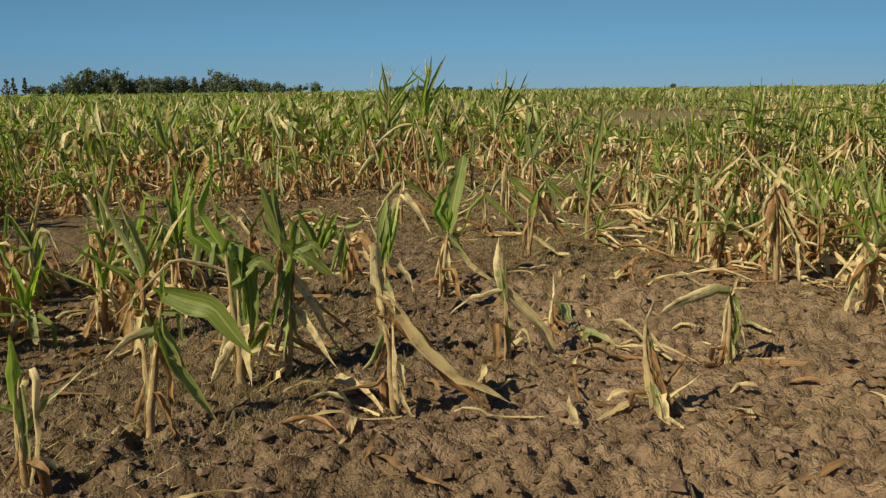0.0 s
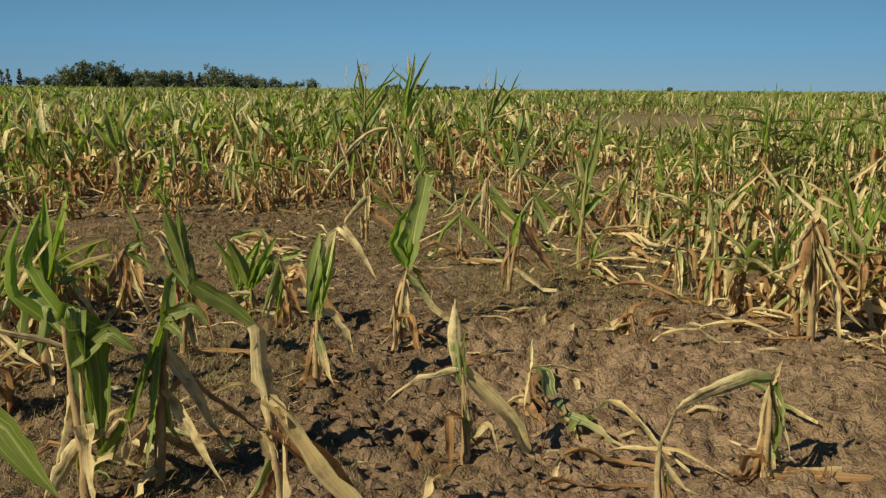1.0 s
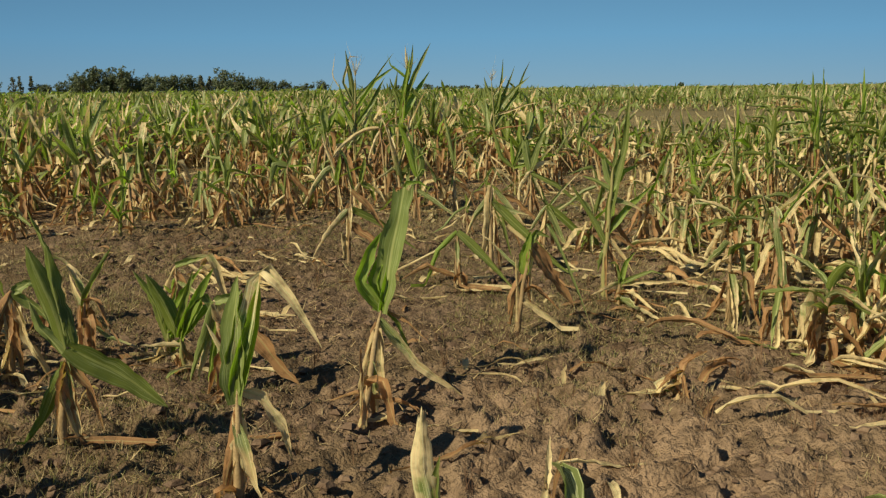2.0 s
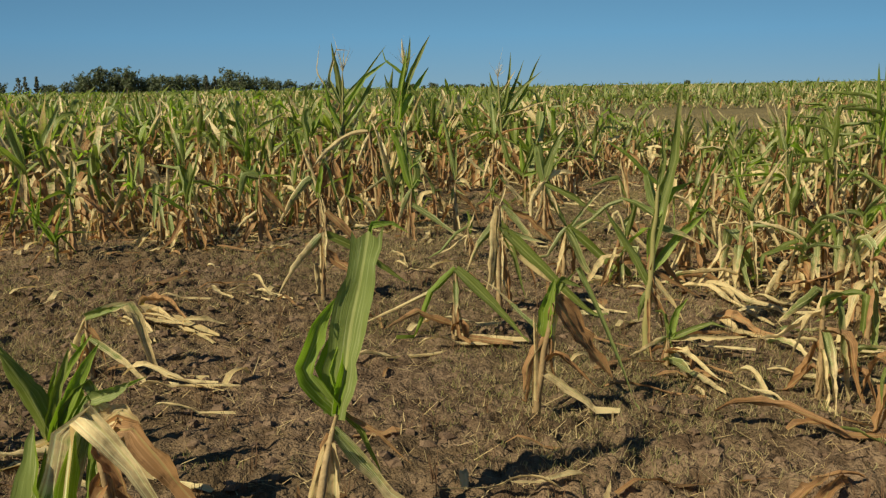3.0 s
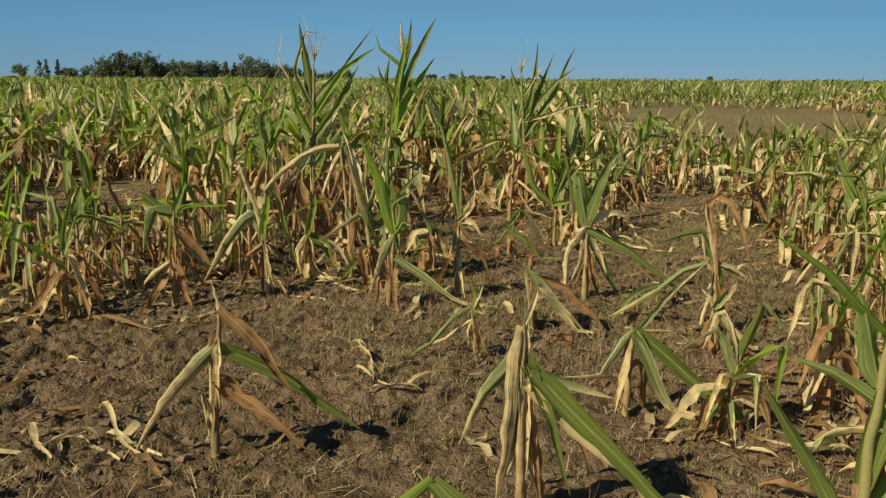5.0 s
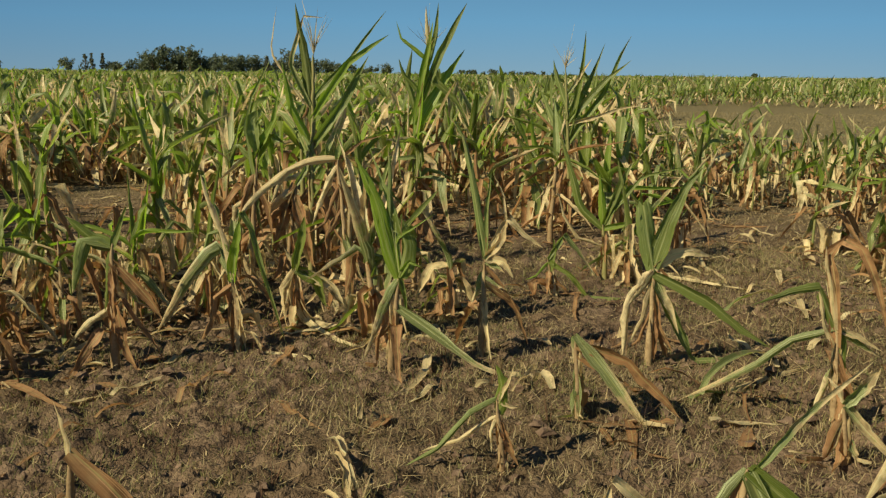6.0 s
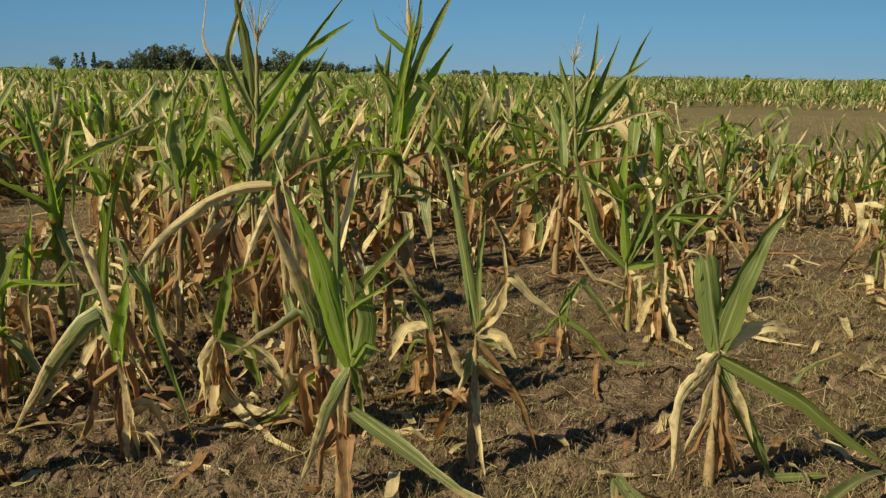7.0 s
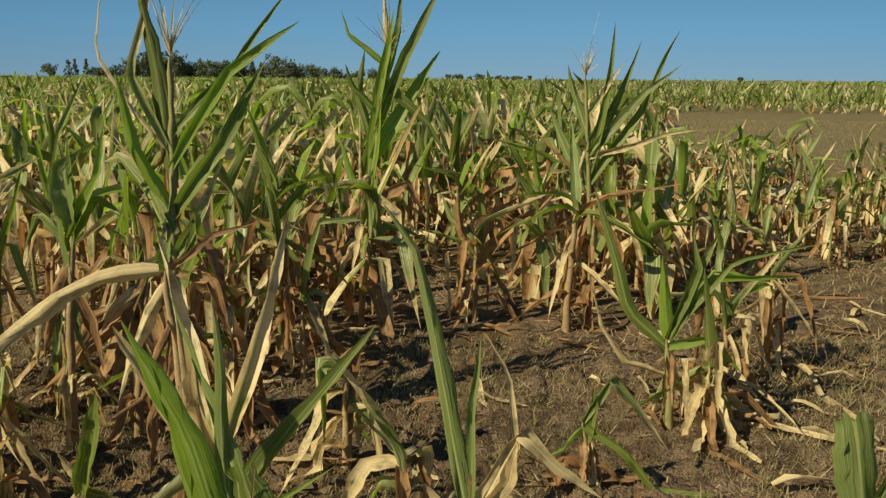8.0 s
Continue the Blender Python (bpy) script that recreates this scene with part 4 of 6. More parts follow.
# last stretch
hero(-0.05, 9.28, "green", 0.36, (0.03, 0.0), [
    T(0.99, 192, 72, 0.49, 0.089, ((0.26, -3), (0.6, 9)), 0.2, "bright", 0.0, 2.5), T(1.00, 180, 100, 0.24, 0.126, ((0.49, 27),), 0.15, "green", 0.5, 4), T(1.00, 168, 86, 0.50, 0.046, ((0.38, 17),), 0.35, "grey", 0.0, 2.5), T(1.00, 186, 81, 0.49, 0.043, ((0.4, -9), (0.73, 5)), 0.35, "grey", 0.0, 2.5),
    T(1.00, 174, 85, 0.23, 0.059, ((0.75, 124),), 0.35, "grey", 0.7, 4), T(1.00, 348, 60, 0.13, 0.038, ((0.55, 85),), 0.35, "bright", 0.0, 1.7), T(1.00, 0, 96, 0.32, 0.028, ((0.41, 62),), 0.35, "bright", 0.0, 1.7), T(1.00, 12, -75, 0.15, 0.036, ((0.56, 9),), 0.35, "green", 0.0, 1.7),
    T(1.00, 354, 88, 0.24, 0.019, (), 0.35, "rust", 0.0, 1.7),
    T(0.97, 192, -64, 0.35, 0.069, ((0.33, 5),), 0.35, "half", 0.0, 1.7), T(0.59, 180, -55, 0.28, 0.048, ((0.38, 32),), 0.35, "rust", 0.0, 1.7), T(1.00, 168, -62, 0.18, 0.065, (), 0.35, "dry", 0.0, 1.7), T(0.69, 354, -33, 0.54, 0.065, ((0.37, 3), (0.66, -11)), 0.35, "half", 0.0, 1.7)], r=0.012, skirt=1)
hero(0.28, 9.54, "half", 0.4, (0.01, 0.0), [
    T(1.00, 192, 81, 0.59, 0.057, ((0.31, 3), (0.81, 22)), 0.35, "grey", 0.0, 2.2), T(1.00, 0, 89, 0.34, 0.034, ((0.58, 4),), 0.35, "grey", 0.0, 2.5), T(1.00, 12, 59, 0.37, 0.031, ((0.36, -35), (0.75, -29)), 0.35, "dry", 0.0, 1.7), T(1.00, 354, 51, 0.18, 0.057, ((0.52, -26),), 0.35, "dry", 0.0, 3),
    T(1.00, 6, 61, 0.38, 0.056, ((0.47, 104), (0.73, -5)), 0.2, "dry", 0.0, 3), T(1.00, 348, -5, 0.15, 0.068, ((0.46, 50),), 0.35, "dry", 0.0, 3), T(1.00, 180, 89, 0.14, 0.038, ((0.57, 28),), 0.35, "rust", 0.0, 1.7), T(0.99, 12, 65, 0.12, 0.032, ((0.6, 88),), 0.35, "bright", 0.0, 1.7),
    T(0.97, 354, -21, 0.09, 0.038, ((0.6, 19),), 0.35, "half", 0.0, 1.7), T(0.92, 6, -51, 0.24, 0.044, ((0.67, 15),), 0.35, "rust", 0.0, 1.7), T(0.91, 192, -95, 0.20, 0.044, ((0.49, -13),), 0.35, "dry", 0.0, 3),
    T(0.82, 348, -28, 0.10, 0.030, (), 0.35, "half", 0.0, 1.7), T(0.49, 0, -81, 0.20, 0.038, ((0.42, 12),), 0.35, "dry", 0.0, 1.7), T(0.75, 12, -37, 0.34, 0.056, ((0.44, 36),), 0.35, "rust", 0.0, 1.7)], r=0.011, skirt=1)
hero(0.94, 9.46, "half", 0.39, (-0.0, 0.0), [
    T(0.96, 192, 78, 0.28, 0.098, (), 0.15, "grey", 0.85, 6), T(1.00, 0, 76, 0.43, 0.095, ((0.38, 9), (0.73, 15)), 0.2, "green", 0.0, 2), T(1.00, 12, 34, 0.26, 0.073, ((0.29, 23), (0.57, 23)), 0.35, "dry", 0.0, 2.5), T(0.97, 186, -54, 0.14, 0.070, ((0.47, 11),), 0.35, "dry", 0.0, 3),
    T(0.97, 174, -102, 0.13, 0.041, ((0.49, -25),), 0.35, "bright", 0.0, 2.5),
    T(0.97, 186, -56, 0.39, 0.074, ((0.35, 29),), 0.35, "dry", 0.0, 3), T(0.88, 174, -77, 0.33, 0.046, ((0.48, -9),), 0.35, "dry", 0.0, 1.7), T(0.95, 348, -24, 0.52, 0.083, ((0.42, 17), (0.72, -11)), 0.35, "green", 0.0, 1.7), T(0.89, 0, -59, 0.24, 0.065, ((0.52, 9),), 0.35, "half", 0.0, 1.7), T(0.85, 12, -60, 0.53, 0.079, ((0.77, 12),), 0.35, "grey", 0.0, 1.7)], r=0.012, skirt=1)
hero(0.63, 8.86, "dry", 0.29, (-0.02, 0.0), [
    T(1.00, 348, -50, 0.43, 0.067, ((0.79, -7),), 0.35, "half", 0.0, 2.5), T(0.87, 0, -16, 0.43, 0.086, ((0.39, 31),), 0.35, "rust", 0.0, 2.5), T(0.98, 168, -89, 0.09, 0.037, (), 0.35, "half", 0.0, 1.7), T(0.77, 354, -28, 0.21, 0.038, (), 0.35, "rust", 0.0, 1.7)], r=0.01, skirt=1)
hero(0.39, 8.45, "half", 0.22, (-0.02, 0.0), [
    T(1.00, 192, -30, 0.33, 0.039, ((0.23, 16), (0.65, -17)), 0.35, "grey", 0.0, 2), T(0.80, 180, 96, 0.15, 0.059, ((0.56, 24),), 0.35, "green", 0.0, 3), T(0.78, 168, -37, 0.30, 0.032, ((0.42, -10),), 0.35, "dry", 0.0, 1.7), T(0.95, 354, 64, 0.13, 0.027, ((0.43, -7),), 0.35, "dry", 0.0, 1.7),
    T(0.80, 174, -72, 0.12, 0.031, ((0.5, 31),), 0.35, "dry", 0.0, 1.7), T(0.72, 348, -84, 0.16, 0.039, (), 0.35, "rust", 0.0, 3), T(1.00, 0, -28, 0.07, 0.027, ((0.52, -23),), 0.35, "dry", 0.0, 1.7)], r=0.01, skirt=0)
hero(1.47, 8.92, "dry", 0.33, (-0.02, 0.0), [
    T(0.82, 348, 99, 0.74, 0.077, ((0.42, 109), (0.51, 52), (0.73, 9)), 0.35, "rust", 0.0, 2.5), T(0.94, 180, 79, 0.30, 0.062, (), 0.35, "dry", 0.0, 2.2), T(1.00, 168, -21, 0.56, 0.052, ((0.21, 21), (0.44, -8)), 0.35, "half", 0.0, 2.2), T(0.99, 186, 65, 0.38, 0.057, ((0.37, 74), (0.58, 12)), 0.35, "green", 0.0, 1.7),
    T(0.47, 174, 92, 0.22, 0.063, ((0.53, 11),), 0.35, "green", 0.0, 3), T(0.88, 348, -94, 0.26, 0.062, ((0.51, -18),), 0.35, "dry", 0.0, 3), T(0.65, 0, -70, 0.20, 0.058, ((0.51, 30),), 0.35, "rust", 0.0, 1.7), T(1.00, 12, -31, 0.20, 0.038, (), 0.35, "half", 0.0, 1.7),
    T(0.82, 186, 62, 0.25, 0.034, ((0.34, -14), (0.81, 40)), 0.35, "dry", 0.0, 1.7), T(1.00, 6, -20, 0.17, 0.043, ((0.47, 11),), 0.35, "dry", 0.0, 1.7)], r=0.011, skirt=1)
hero(1.38, 8.55, "dry", 0.18, (-0.02, 0.0), [
    T(0.98, 348, 52, 0.15, 0.060, ((0.45, -6),), 0.35, "half", 0.0, 3), T(0.98, 0, -48, 0.26, 0.052, ((0.42, -5),), 0.35, "half", 0.0, 2.5), T(0.92, 168, -87, 0.26, 0.039, ((0.35, -28),), 0.35, "dry", 0.0, 1.7), T(0.81, 186, -69, 0.20, 0.056, ((0.55, 5),), 0.35, "rust", 0.0, 3),
    T(1.00, 174, 67, 0.10, 0.030, ((0.35, 19),), 0.35, "dry", 0.0, 1.7)], r=0.01, skirt=0)
hero(-1.11, 9.21, "half", 0.5, (0.02, 0.0), [
    T(0.96, 192, 13, 0.30, 0.084, ((0.31, 88),), 0.35, "grey", 0.0, 3), T(0.93, 180, -79, 0.23, 0.075, (), 0.35, "green", 0.0, 1.7), T(0.96, 12, 70, 0.18, 0.047, (), 0.35, "green", 0.0, 1.7), T(0.96, 186, 28, 0.21, 0.094, ((0.37, -14),), 0.35, "green", 0.0, 1.7),
    T(0.87, 6, -44, 0.29, 0.108, ((0.41, 13),), 0.35, "rust", 0.0, 1.7), T(0.55, 348, -76, 0.30, 0.100, ((0.53, -12),), 0.35, "rust", 0.0, 1.7), T(0.52, 180, -33, 0.27, 0.057, ((0.39, 15),), 0.35, "dry", 0.0, 1.7), T(0.85, 12, -81, 0.18, 0.061, ((0.53, -17),), 0.35, "dry", 0.0, 1.7),
    T(0.48, 186, -98, 0.25, 0.086, ((0.55, -21),), 0.35, "rust", 0.0, 1.7)], r=0.013, skirt=2)
hero(-1.52, 9.62, "half", 0.42)
hero(-0.7, 9.48, "green", 0.3, (-0.02, 0.0), [
    T(1.00, 348, 83, 0.25, 0.078, ((0.44, 4),), 0.35, "bright", 0.0, 3), T(1.00, 180, 74, 0.45, 0.062, (), 0.35, "dry", 0.0, 2.5), T(1.00, 12, 84, 0.86, 0.045, ((0.31, 162), (0.61, -5)), 0.35, "grey", 0.0, 2.2), T(1.00, 186, 70, 0.60, 0.087, ((0.23, 122), (0.52, 6)), 0.35, "half", 0.0, 2.5),
    T(0.97, 174, -39, 0.31, 0.066, ((0.28, 35), (0.67, -11)), 0.35, "rust", 0.0, 3), T(1.00, 348, -78, 0.29, 0.054, ((0.44, 6),), 0.35, "dry", 0.0, 2.5), T(1.00, 180, 73, 0.51, 0.045, ((0.41, 145),), 0.35, "grey", 0.0, 1.7), T(1.00, 168, 76, 0.22, 0.054, ((0.62, 15),), 0.35, "green", 0.0, 1.7),
    T(0.92, 186, -83, 0.28, 0.054, ((0.5, 11),), 0.35, "rust", 0.0, 3), T(0.94, 174, 62, 0.15, 0.041, ((0.45, 119),), 0.35, "dry", 0.0, 1.7)], r=0.011, skirt=2)
hero(-0.57, 9.86, "green", 0.26, (0.01, 0.0), [
    T(0.98, 348, 77, 0.25, 0.074, ((0.48, -4),), 0.35, "green", 0.0, 3), T(1.00, 180, -57, 0.26, 0.086, ((0.38, 44),), 0.35, "dry", 0.0, 3), T(1.00, 12, -30, 0.23, 0.089, ((0.41, 40),), 0.35, "green", 0.0, 2.5), T(1.00, 186, 66, 0.11, 0.059, ((0.49, 7),), 0.35, "dry", 0.0, 1.7),
    T(0.93, 6, -80, 0.22, 0.071, ((0.45, -6),), 0.35, "rust", 0.0, 1.7),
    T(1.00, 12, -27, 0.34, 0.084, ((0.46, 31),), 0.35, "half", 0.0, 1.7), T(0.96, 354, -94, 0.45, 0.095, ((0.26, -42), (0.55, -22)), 0.35, "dry", 0.0, 2.5), T(0.88, 174, -68, 0.22, 0.063, (), 0.35, "dry", 0.0, 1.7)], r=0.011, skirt=2)
hero(0.6, 10.54, "half", 0.2, (-0.03, 0.0), [
    T(0.94, 348, -30, 0.44, 0.051, ((0.26, 18), (0.72, -4)), 0.35, "green", 0.0, 2), T(0.69, 0, 78, 0.17, 0.056, ((0.6, -18),), 0.35, "green", 0.0, 1.7), T(0.99, 12, 59, 0.46, 0.051, ((0.29, 111),), 0.35, "half", 0.0, 1.7), T(0.58, 354, -98, 0.13, 0.047, ((0.55, -40),), 0.35, "dry", 0.0, 1.7),
    T(0.49, 6, -37, 0.17, 0.038, ((0.58, 19),), 0.35, "rust", 0.0, 1.7), T(0.89, 192, -49, 0.15, 0.033, ((0.54, -31),), 0.35, "bright", 0.0, 1.7)], r=0.01, skirt=1)
hero(0.91, 11.05, "young", 0.31, (-0.02, 0.0), [
    T(0.99, 192, 84, 0.29, 0.076, (), 0.35, "bright", 0.0, 2.2), T(0.99, 0, 70, 0.39, 0.076, ((0.53, 5),), 0.35, "green", 0.0, 2.2), T(1.00, 12, 56, 0.59, 0.054, ((0.36, 56),), 0.35, "bright", 0.0, 2), T(1.00, 354, 54, 0.64, 0.038, ((0.49, 42),), 0.35, "green", 0.0, 1.7),
    T(0.89, 174, 43, 0.62, 0.076, ((0.25, -30),), 0.35, "green", 0.0, 2), T(0.91, 348, 17, 0.29, 0.065, ((0.42, 63),), 0.35, "bright", 0.0, 1.7), T(0.51, 0, -25, 0.38, 0.082, ((0.34, 22),), 0.35, "dry", 0.0, 3), T(0.52, 12, -9, 0.49, 0.076, ((0.32, 32),), 0.35, "dry", 0.0, 3),
    T(0.58, 186, 17, 0.47, 0.044, ((0.28, -41), (0.62, -13)), 0.35, "dry", 0.0, 1.7), T(0.80, 6, -94, 0.26, 0.065, ((0.53, -16),), 0.35, "rust", 0.0, 1.7), T(1.00, 348, 70, 0.39, 0.059, ((0.61, -32),), 0.35, "green", 0.0, 1.7), T(0.80, 0, -66, 0.25, 0.054, ((0.49, 26),), 0.35, "dry", 0.0, 1.7)], r=0.013, skirt=1)
hero(1.32, 12.2, "half", 0.44)
hero(-0.72, 10.85, "tall", 1.26, (0.03, 0.0), [
    T(0.70, 192, 84, 0.65, 0.098, ((0.53, 3),), 0.35, "green", 0.0, 2.2), T(0.68, 180, 85, 0.57, 0.098, ((0.51, 4),), 0.35, "green", 0.0, 2.2), T(0.77, 12, 116, 0.63, 0.052, ((0.4, 45), (0.8, 73)), 0.35, "half", 0.0, 1.7), T(0.76, 186, 55, 0.62, 0.028, ((0.58, -48),), 0.35, "dry", 0.0, 1.7),
    T(0.81, 6, 48, 0.62, 0.051, ((0.45, -5),), 0.35, "green", 0.0, 1.7), T(0.73, 348, 55, 0.63, 0.072, ((0.55, 22),), 0.35, "bright", 0.0, 2.2), T(0.61, 0, 55, 0.58, 0.098, ((0.55, -7),), 0.35, "green", 0.0, 1.7), T(0.56, 168, 61, 0.38, 0.119, ((0.34, 15), (0.77, 62)), 0.15, "grey", 0.0, 2.5),
    T(0.39, 354, 66, 0.33, 0.099, ((0.58, -28),), 0.35, "green", 0.0, 2.5), T(0.47, 174, 80, 0.49, 0.047, ((0.44, 25),), 0.35, "half", 0.0, 1.7), T(0.60, 192, 65, 0.49, 0.088, ((0.47, -13),), 0.35, "bright", 0.0, 1.7), T(0.50, 0, 59, 0.36, 0.068, ((0.49, -7),), 0.35, "half", 0.0, 1.7),
    T(0.45, 168, -51, 0.32, 0.094, ((0.43, 23),), 0.35, "rust", 0.0, 1.7), T(0.41, 354, -63, 0.35, 0.089, ((0.49, 21),), 0.35, "rust", 0.0, 1.7), T(0.32, 174, -60, 0.34, 0.079, ((0.46, 25),), 0.35, "dry", 0.0, 1.7), T(0.47, 348, -9, 0.33, 0.068, ((0.39, 64),), 0.35, "rust", 0.0, 1.7),
    T(0.50, 180, -15, 0.36, 0.068, ((0.48, 53),), 0.35, "dry", 0.0, 1.7)], r=0.014, skirt=4, tassel=0.34)
hero(-0.42, 12.8, "tall", 1.30, (0.15, 0.0), [
    T(0.51, 348, 83, 0.86, 0.173, ((0.49, 3),), 0.35, "bright", 0.0, 2.2), T(0.71, 0, 69, 0.80, 0.107, ((0.44, 8),), 0.35, "green", 0.0, 2.2), T(0.58, 12, 60, 0.66, 0.136, ((0.45, 3),), 0.35, "bright", 0.0, 2.2), T(0.95, 186, 38, 0.38, 0.053, ((0.6, -35),), 0.35, "bright", 0.0, 1.7),
    T(0.31, 174, 71, 0.51, 0.094, ((0.5, -5),), 0.35, "bright", 0.0, 1.7), T(0.23, 348, 81, 0.43, 0.153, ((0.58, -5),), 0.35, "bright", 0.0, 2.5), T(0.88, 0, -41, 0.48, 0.100, ((0.59, 21),), 0.35, "green", 0.0, 1.7), T(0.43, 168, -42, 0.43, 0.094, ((0.48, 35),), 0.35, "rust", 0.0, 1.7),
    T(0.21, 186, -36, 0.50, 0.109, (), 0.35, "rust", 0.0, 1.7), T(0.90, 6, 74, 0.49, 0.078, ((0.48, -12),), 0.35, "green", 0.0, 1.7), T(0.76, 192, 45, 0.32, 0.079, ((0.57, -26),), 0.35, "green", 0.0, 1.7), T(0.83, 180, 97, 0.55, 0.086, ((0.42, 12),), 0.35, "half", 0.0, 1.7),
    T(0.38, 12, 34, 0.49, 0.101, ((0.45, 98),), 0.35, "rust", 0.0, 1.7), T(0.46, 354, -37, 0.43, 0.094, ((0.35, 47),), 0.35, "dry", 0.0, 1.7), T(0.13, 6, -69, 0.39, 0.088, ((0.51, 31),), 0.35, "rust", 0.0, 1.7), T(0.28, 192, -52, 0.48, 0.087, ((0.41, 31),), 0.35, "dry", 0.0, 1.7),
    T(0.61, 180, 73, 0.54, 0.100, ((0.51, -25),), 0.35, "green", 0.0, 1.7)], r=0.014, skirt=4, tassel=0.36)
hero(0.8, 12.8, "tall", 1.18, (-0.07, 0.0), [
    T(0.58, 348, 78, 0.78, 0.085, ((0.42, -8),), 0.35, "green", 0.0, 1.7), T(0.55, 0, 56, 0.89, 0.093, ((0.43, -11), (0.81, 7)), 0.35, "green", 0.0, 1.7), T(0.63, 12, 67, 0.68, 0.078, (), 0.35, "green", 0.0, 1.7), T(0.68, 354, 48, 0.63, 0.092, ((0.62, 8),), 0.35, "green", 0.0, 1.7),
    T(0.68, 6, 66, 0.38, 0.106, ((0.63, 97),), 0.35, "grey", 0.0, 2.5), T(0.84, 348, 57, 0.32, 0.050, (), 0.35, "half", 0.0, 1.7), T(0.55, 180, 42, 0.45, 0.050, ((0.79, 64),), 0.35, "rust", 0.0, 1.7), T(0.22, 12, 68, 0.43, 0.151, ((0.57, -37),), 0.35, "green", 0.0, 2.5),
    T(0.66, 354, 19, 0.56, 0.064, ((0.62, 8),), 0.35, "dry", 0.0, 1.7), T(0.39, 174, -65, 0.52, 0.164, ((0.45, 13),), 0.35, "rust", 0.0, 2.5), T(0.30, 192, -86, 0.46, 0.143, (), 0.35, "rust", 0.0, 1.7), T(0.44, 0, -57, 0.59, 0.121, ((0.42, 26),), 0.35, "rust", 0.0, 1.7),
    T(0.50, 168, 58, 0.49, 0.107, ((0.42, -9),), 0.35, "grey", 0.0, 2.5), T(0.52, 186, 71, 0.31, 0.100, ((0.69, 9),), 0.35, "grey", 0.0, 1.7), T(0.76, 174, 70, 0.37, 0.092, ((0.56, -7),), 0.35, "grey", 0.0, 1.7), T(0.44, 348, -29, 0.63, 0.079, ((0.39, 45),), 0.35, "half", 0.0, 1.7)], r=0.013, skirt=4, tassel=0.32)
hero(0.64, 12.3, "green", 0.62, (0.03, 0.0), [
    L(0.98, 100, 80, 0.4, 0.045, 10, (), 0.5, 0, "grey"), L(0.95, 180, 74, 0.4, 0.05, 90, (), 0.5, 0, "grey"), L(0.9, 200, 60, 0.4, 0.05, 100, (), 0.5, 0, "green"), L(0.9, 10, 50, 0.5, 0.05, 40, (), 0.5, 0, "rust"),
    L(0.8, 190, 10, 0.46, 0.055, 40, (), 0.4, 0, "rust"), L(0.85, 330, 60, 0.5, 0.05, 110, (), 0.5, 0, "green"), L(0.6, 250, 40, 0.44, 0.05, 90, (), 0.5, 0, "dry"), L(0.5, 320, 40, 0.4, 0.05, 90, (), 0.5, 0, "dry"), L(0.3, 200, 40, 0.36, 0.05, 90, (), 0.5, 0, "rust")], r=0.016)
hero(-1.02, 10.72, "green", 0.75, (0.05, 0.0), [
    T(0.75, 348, 99, 0.68, 0.052, ((0.37, 22), (0.62, 14)), 0.35, "grey", 0.0, 1.7), T(0.97, 0, 99, 0.25, 0.113, ((0.64, 57),), 0.35, "grey", 0.0, 3), T(0.86, 168, 45, 0.28, 0.062, ((0.51, 108),), 0.35, "green", 0.0, 1.7), T(0.94, 354, 62, 0.37, 0.072, ((0.56, -19),), 0.35, "bright", 0.0, 1.7),
    T(0.91, 6, 59, 0.24, 0.077, ((0.59, 96),), 0.35, "green", 0.0, 1.7), T(0.80, 192, -66, 0.31, 0.088, ((0.44, 11),), 0.35, "rust", 0.0, 1.7), T(0.75, 0, -63, 0.31, 0.088, ((0.45, 23),), 0.35, "rust", 0.0, 1.7), T(0.69, 168, -38, 0.31, 0.068, ((0.45, 42),), 0.35, "dry", 0.0, 1.7),
    T(0.86, 354, 83, 0.37, 0.067, ((0.45, -11),), 0.35, "green", 0.0, 1.7)], r=0.013, skirt=3)
hero(-0.33, 9.93, "dry", 0.74, (-0.05, 0.0), [
    T(1.00, 192, -7, 0.56, 0.084, ((0.16, 14), (0.37, 15), (0.66, 18)), 0.35, "dry", 0.0, 2.2), T(1.00, 0, 36, 0.23, 0.035, ((0.54, 16),), 0.35, "rust", 0.0, 1.7), T(1.00, 168, -96, 0.33, 0.075, ((0.42, -19),), 0.35, "rust", 0.0, 1.7), T(0.96, 186, -61, 0.29, 0.067, ((0.52, 12),), 0.35, "dry", 0.0, 1.7),
    T(0.86, 6, -69, 0.31, 0.067, ((0.45, 25),), 0.35, "rust", 0.0, 1.7), T(1.00, 348, 83, 0.08, 0.049, ((0.43, 12),), 0.35, "grey", 0.0, 1.7), T(0.71, 180, -63, 0.28, 0.063, ((0.45, 22),), 0.35, "rust", 0.0, 1.7), T(0.66, 12, -79, 0.28, 0.054, ((0.55, -14),), 0.35, "dry", 0.0, 1.7)], r=0.012, skirt=3)
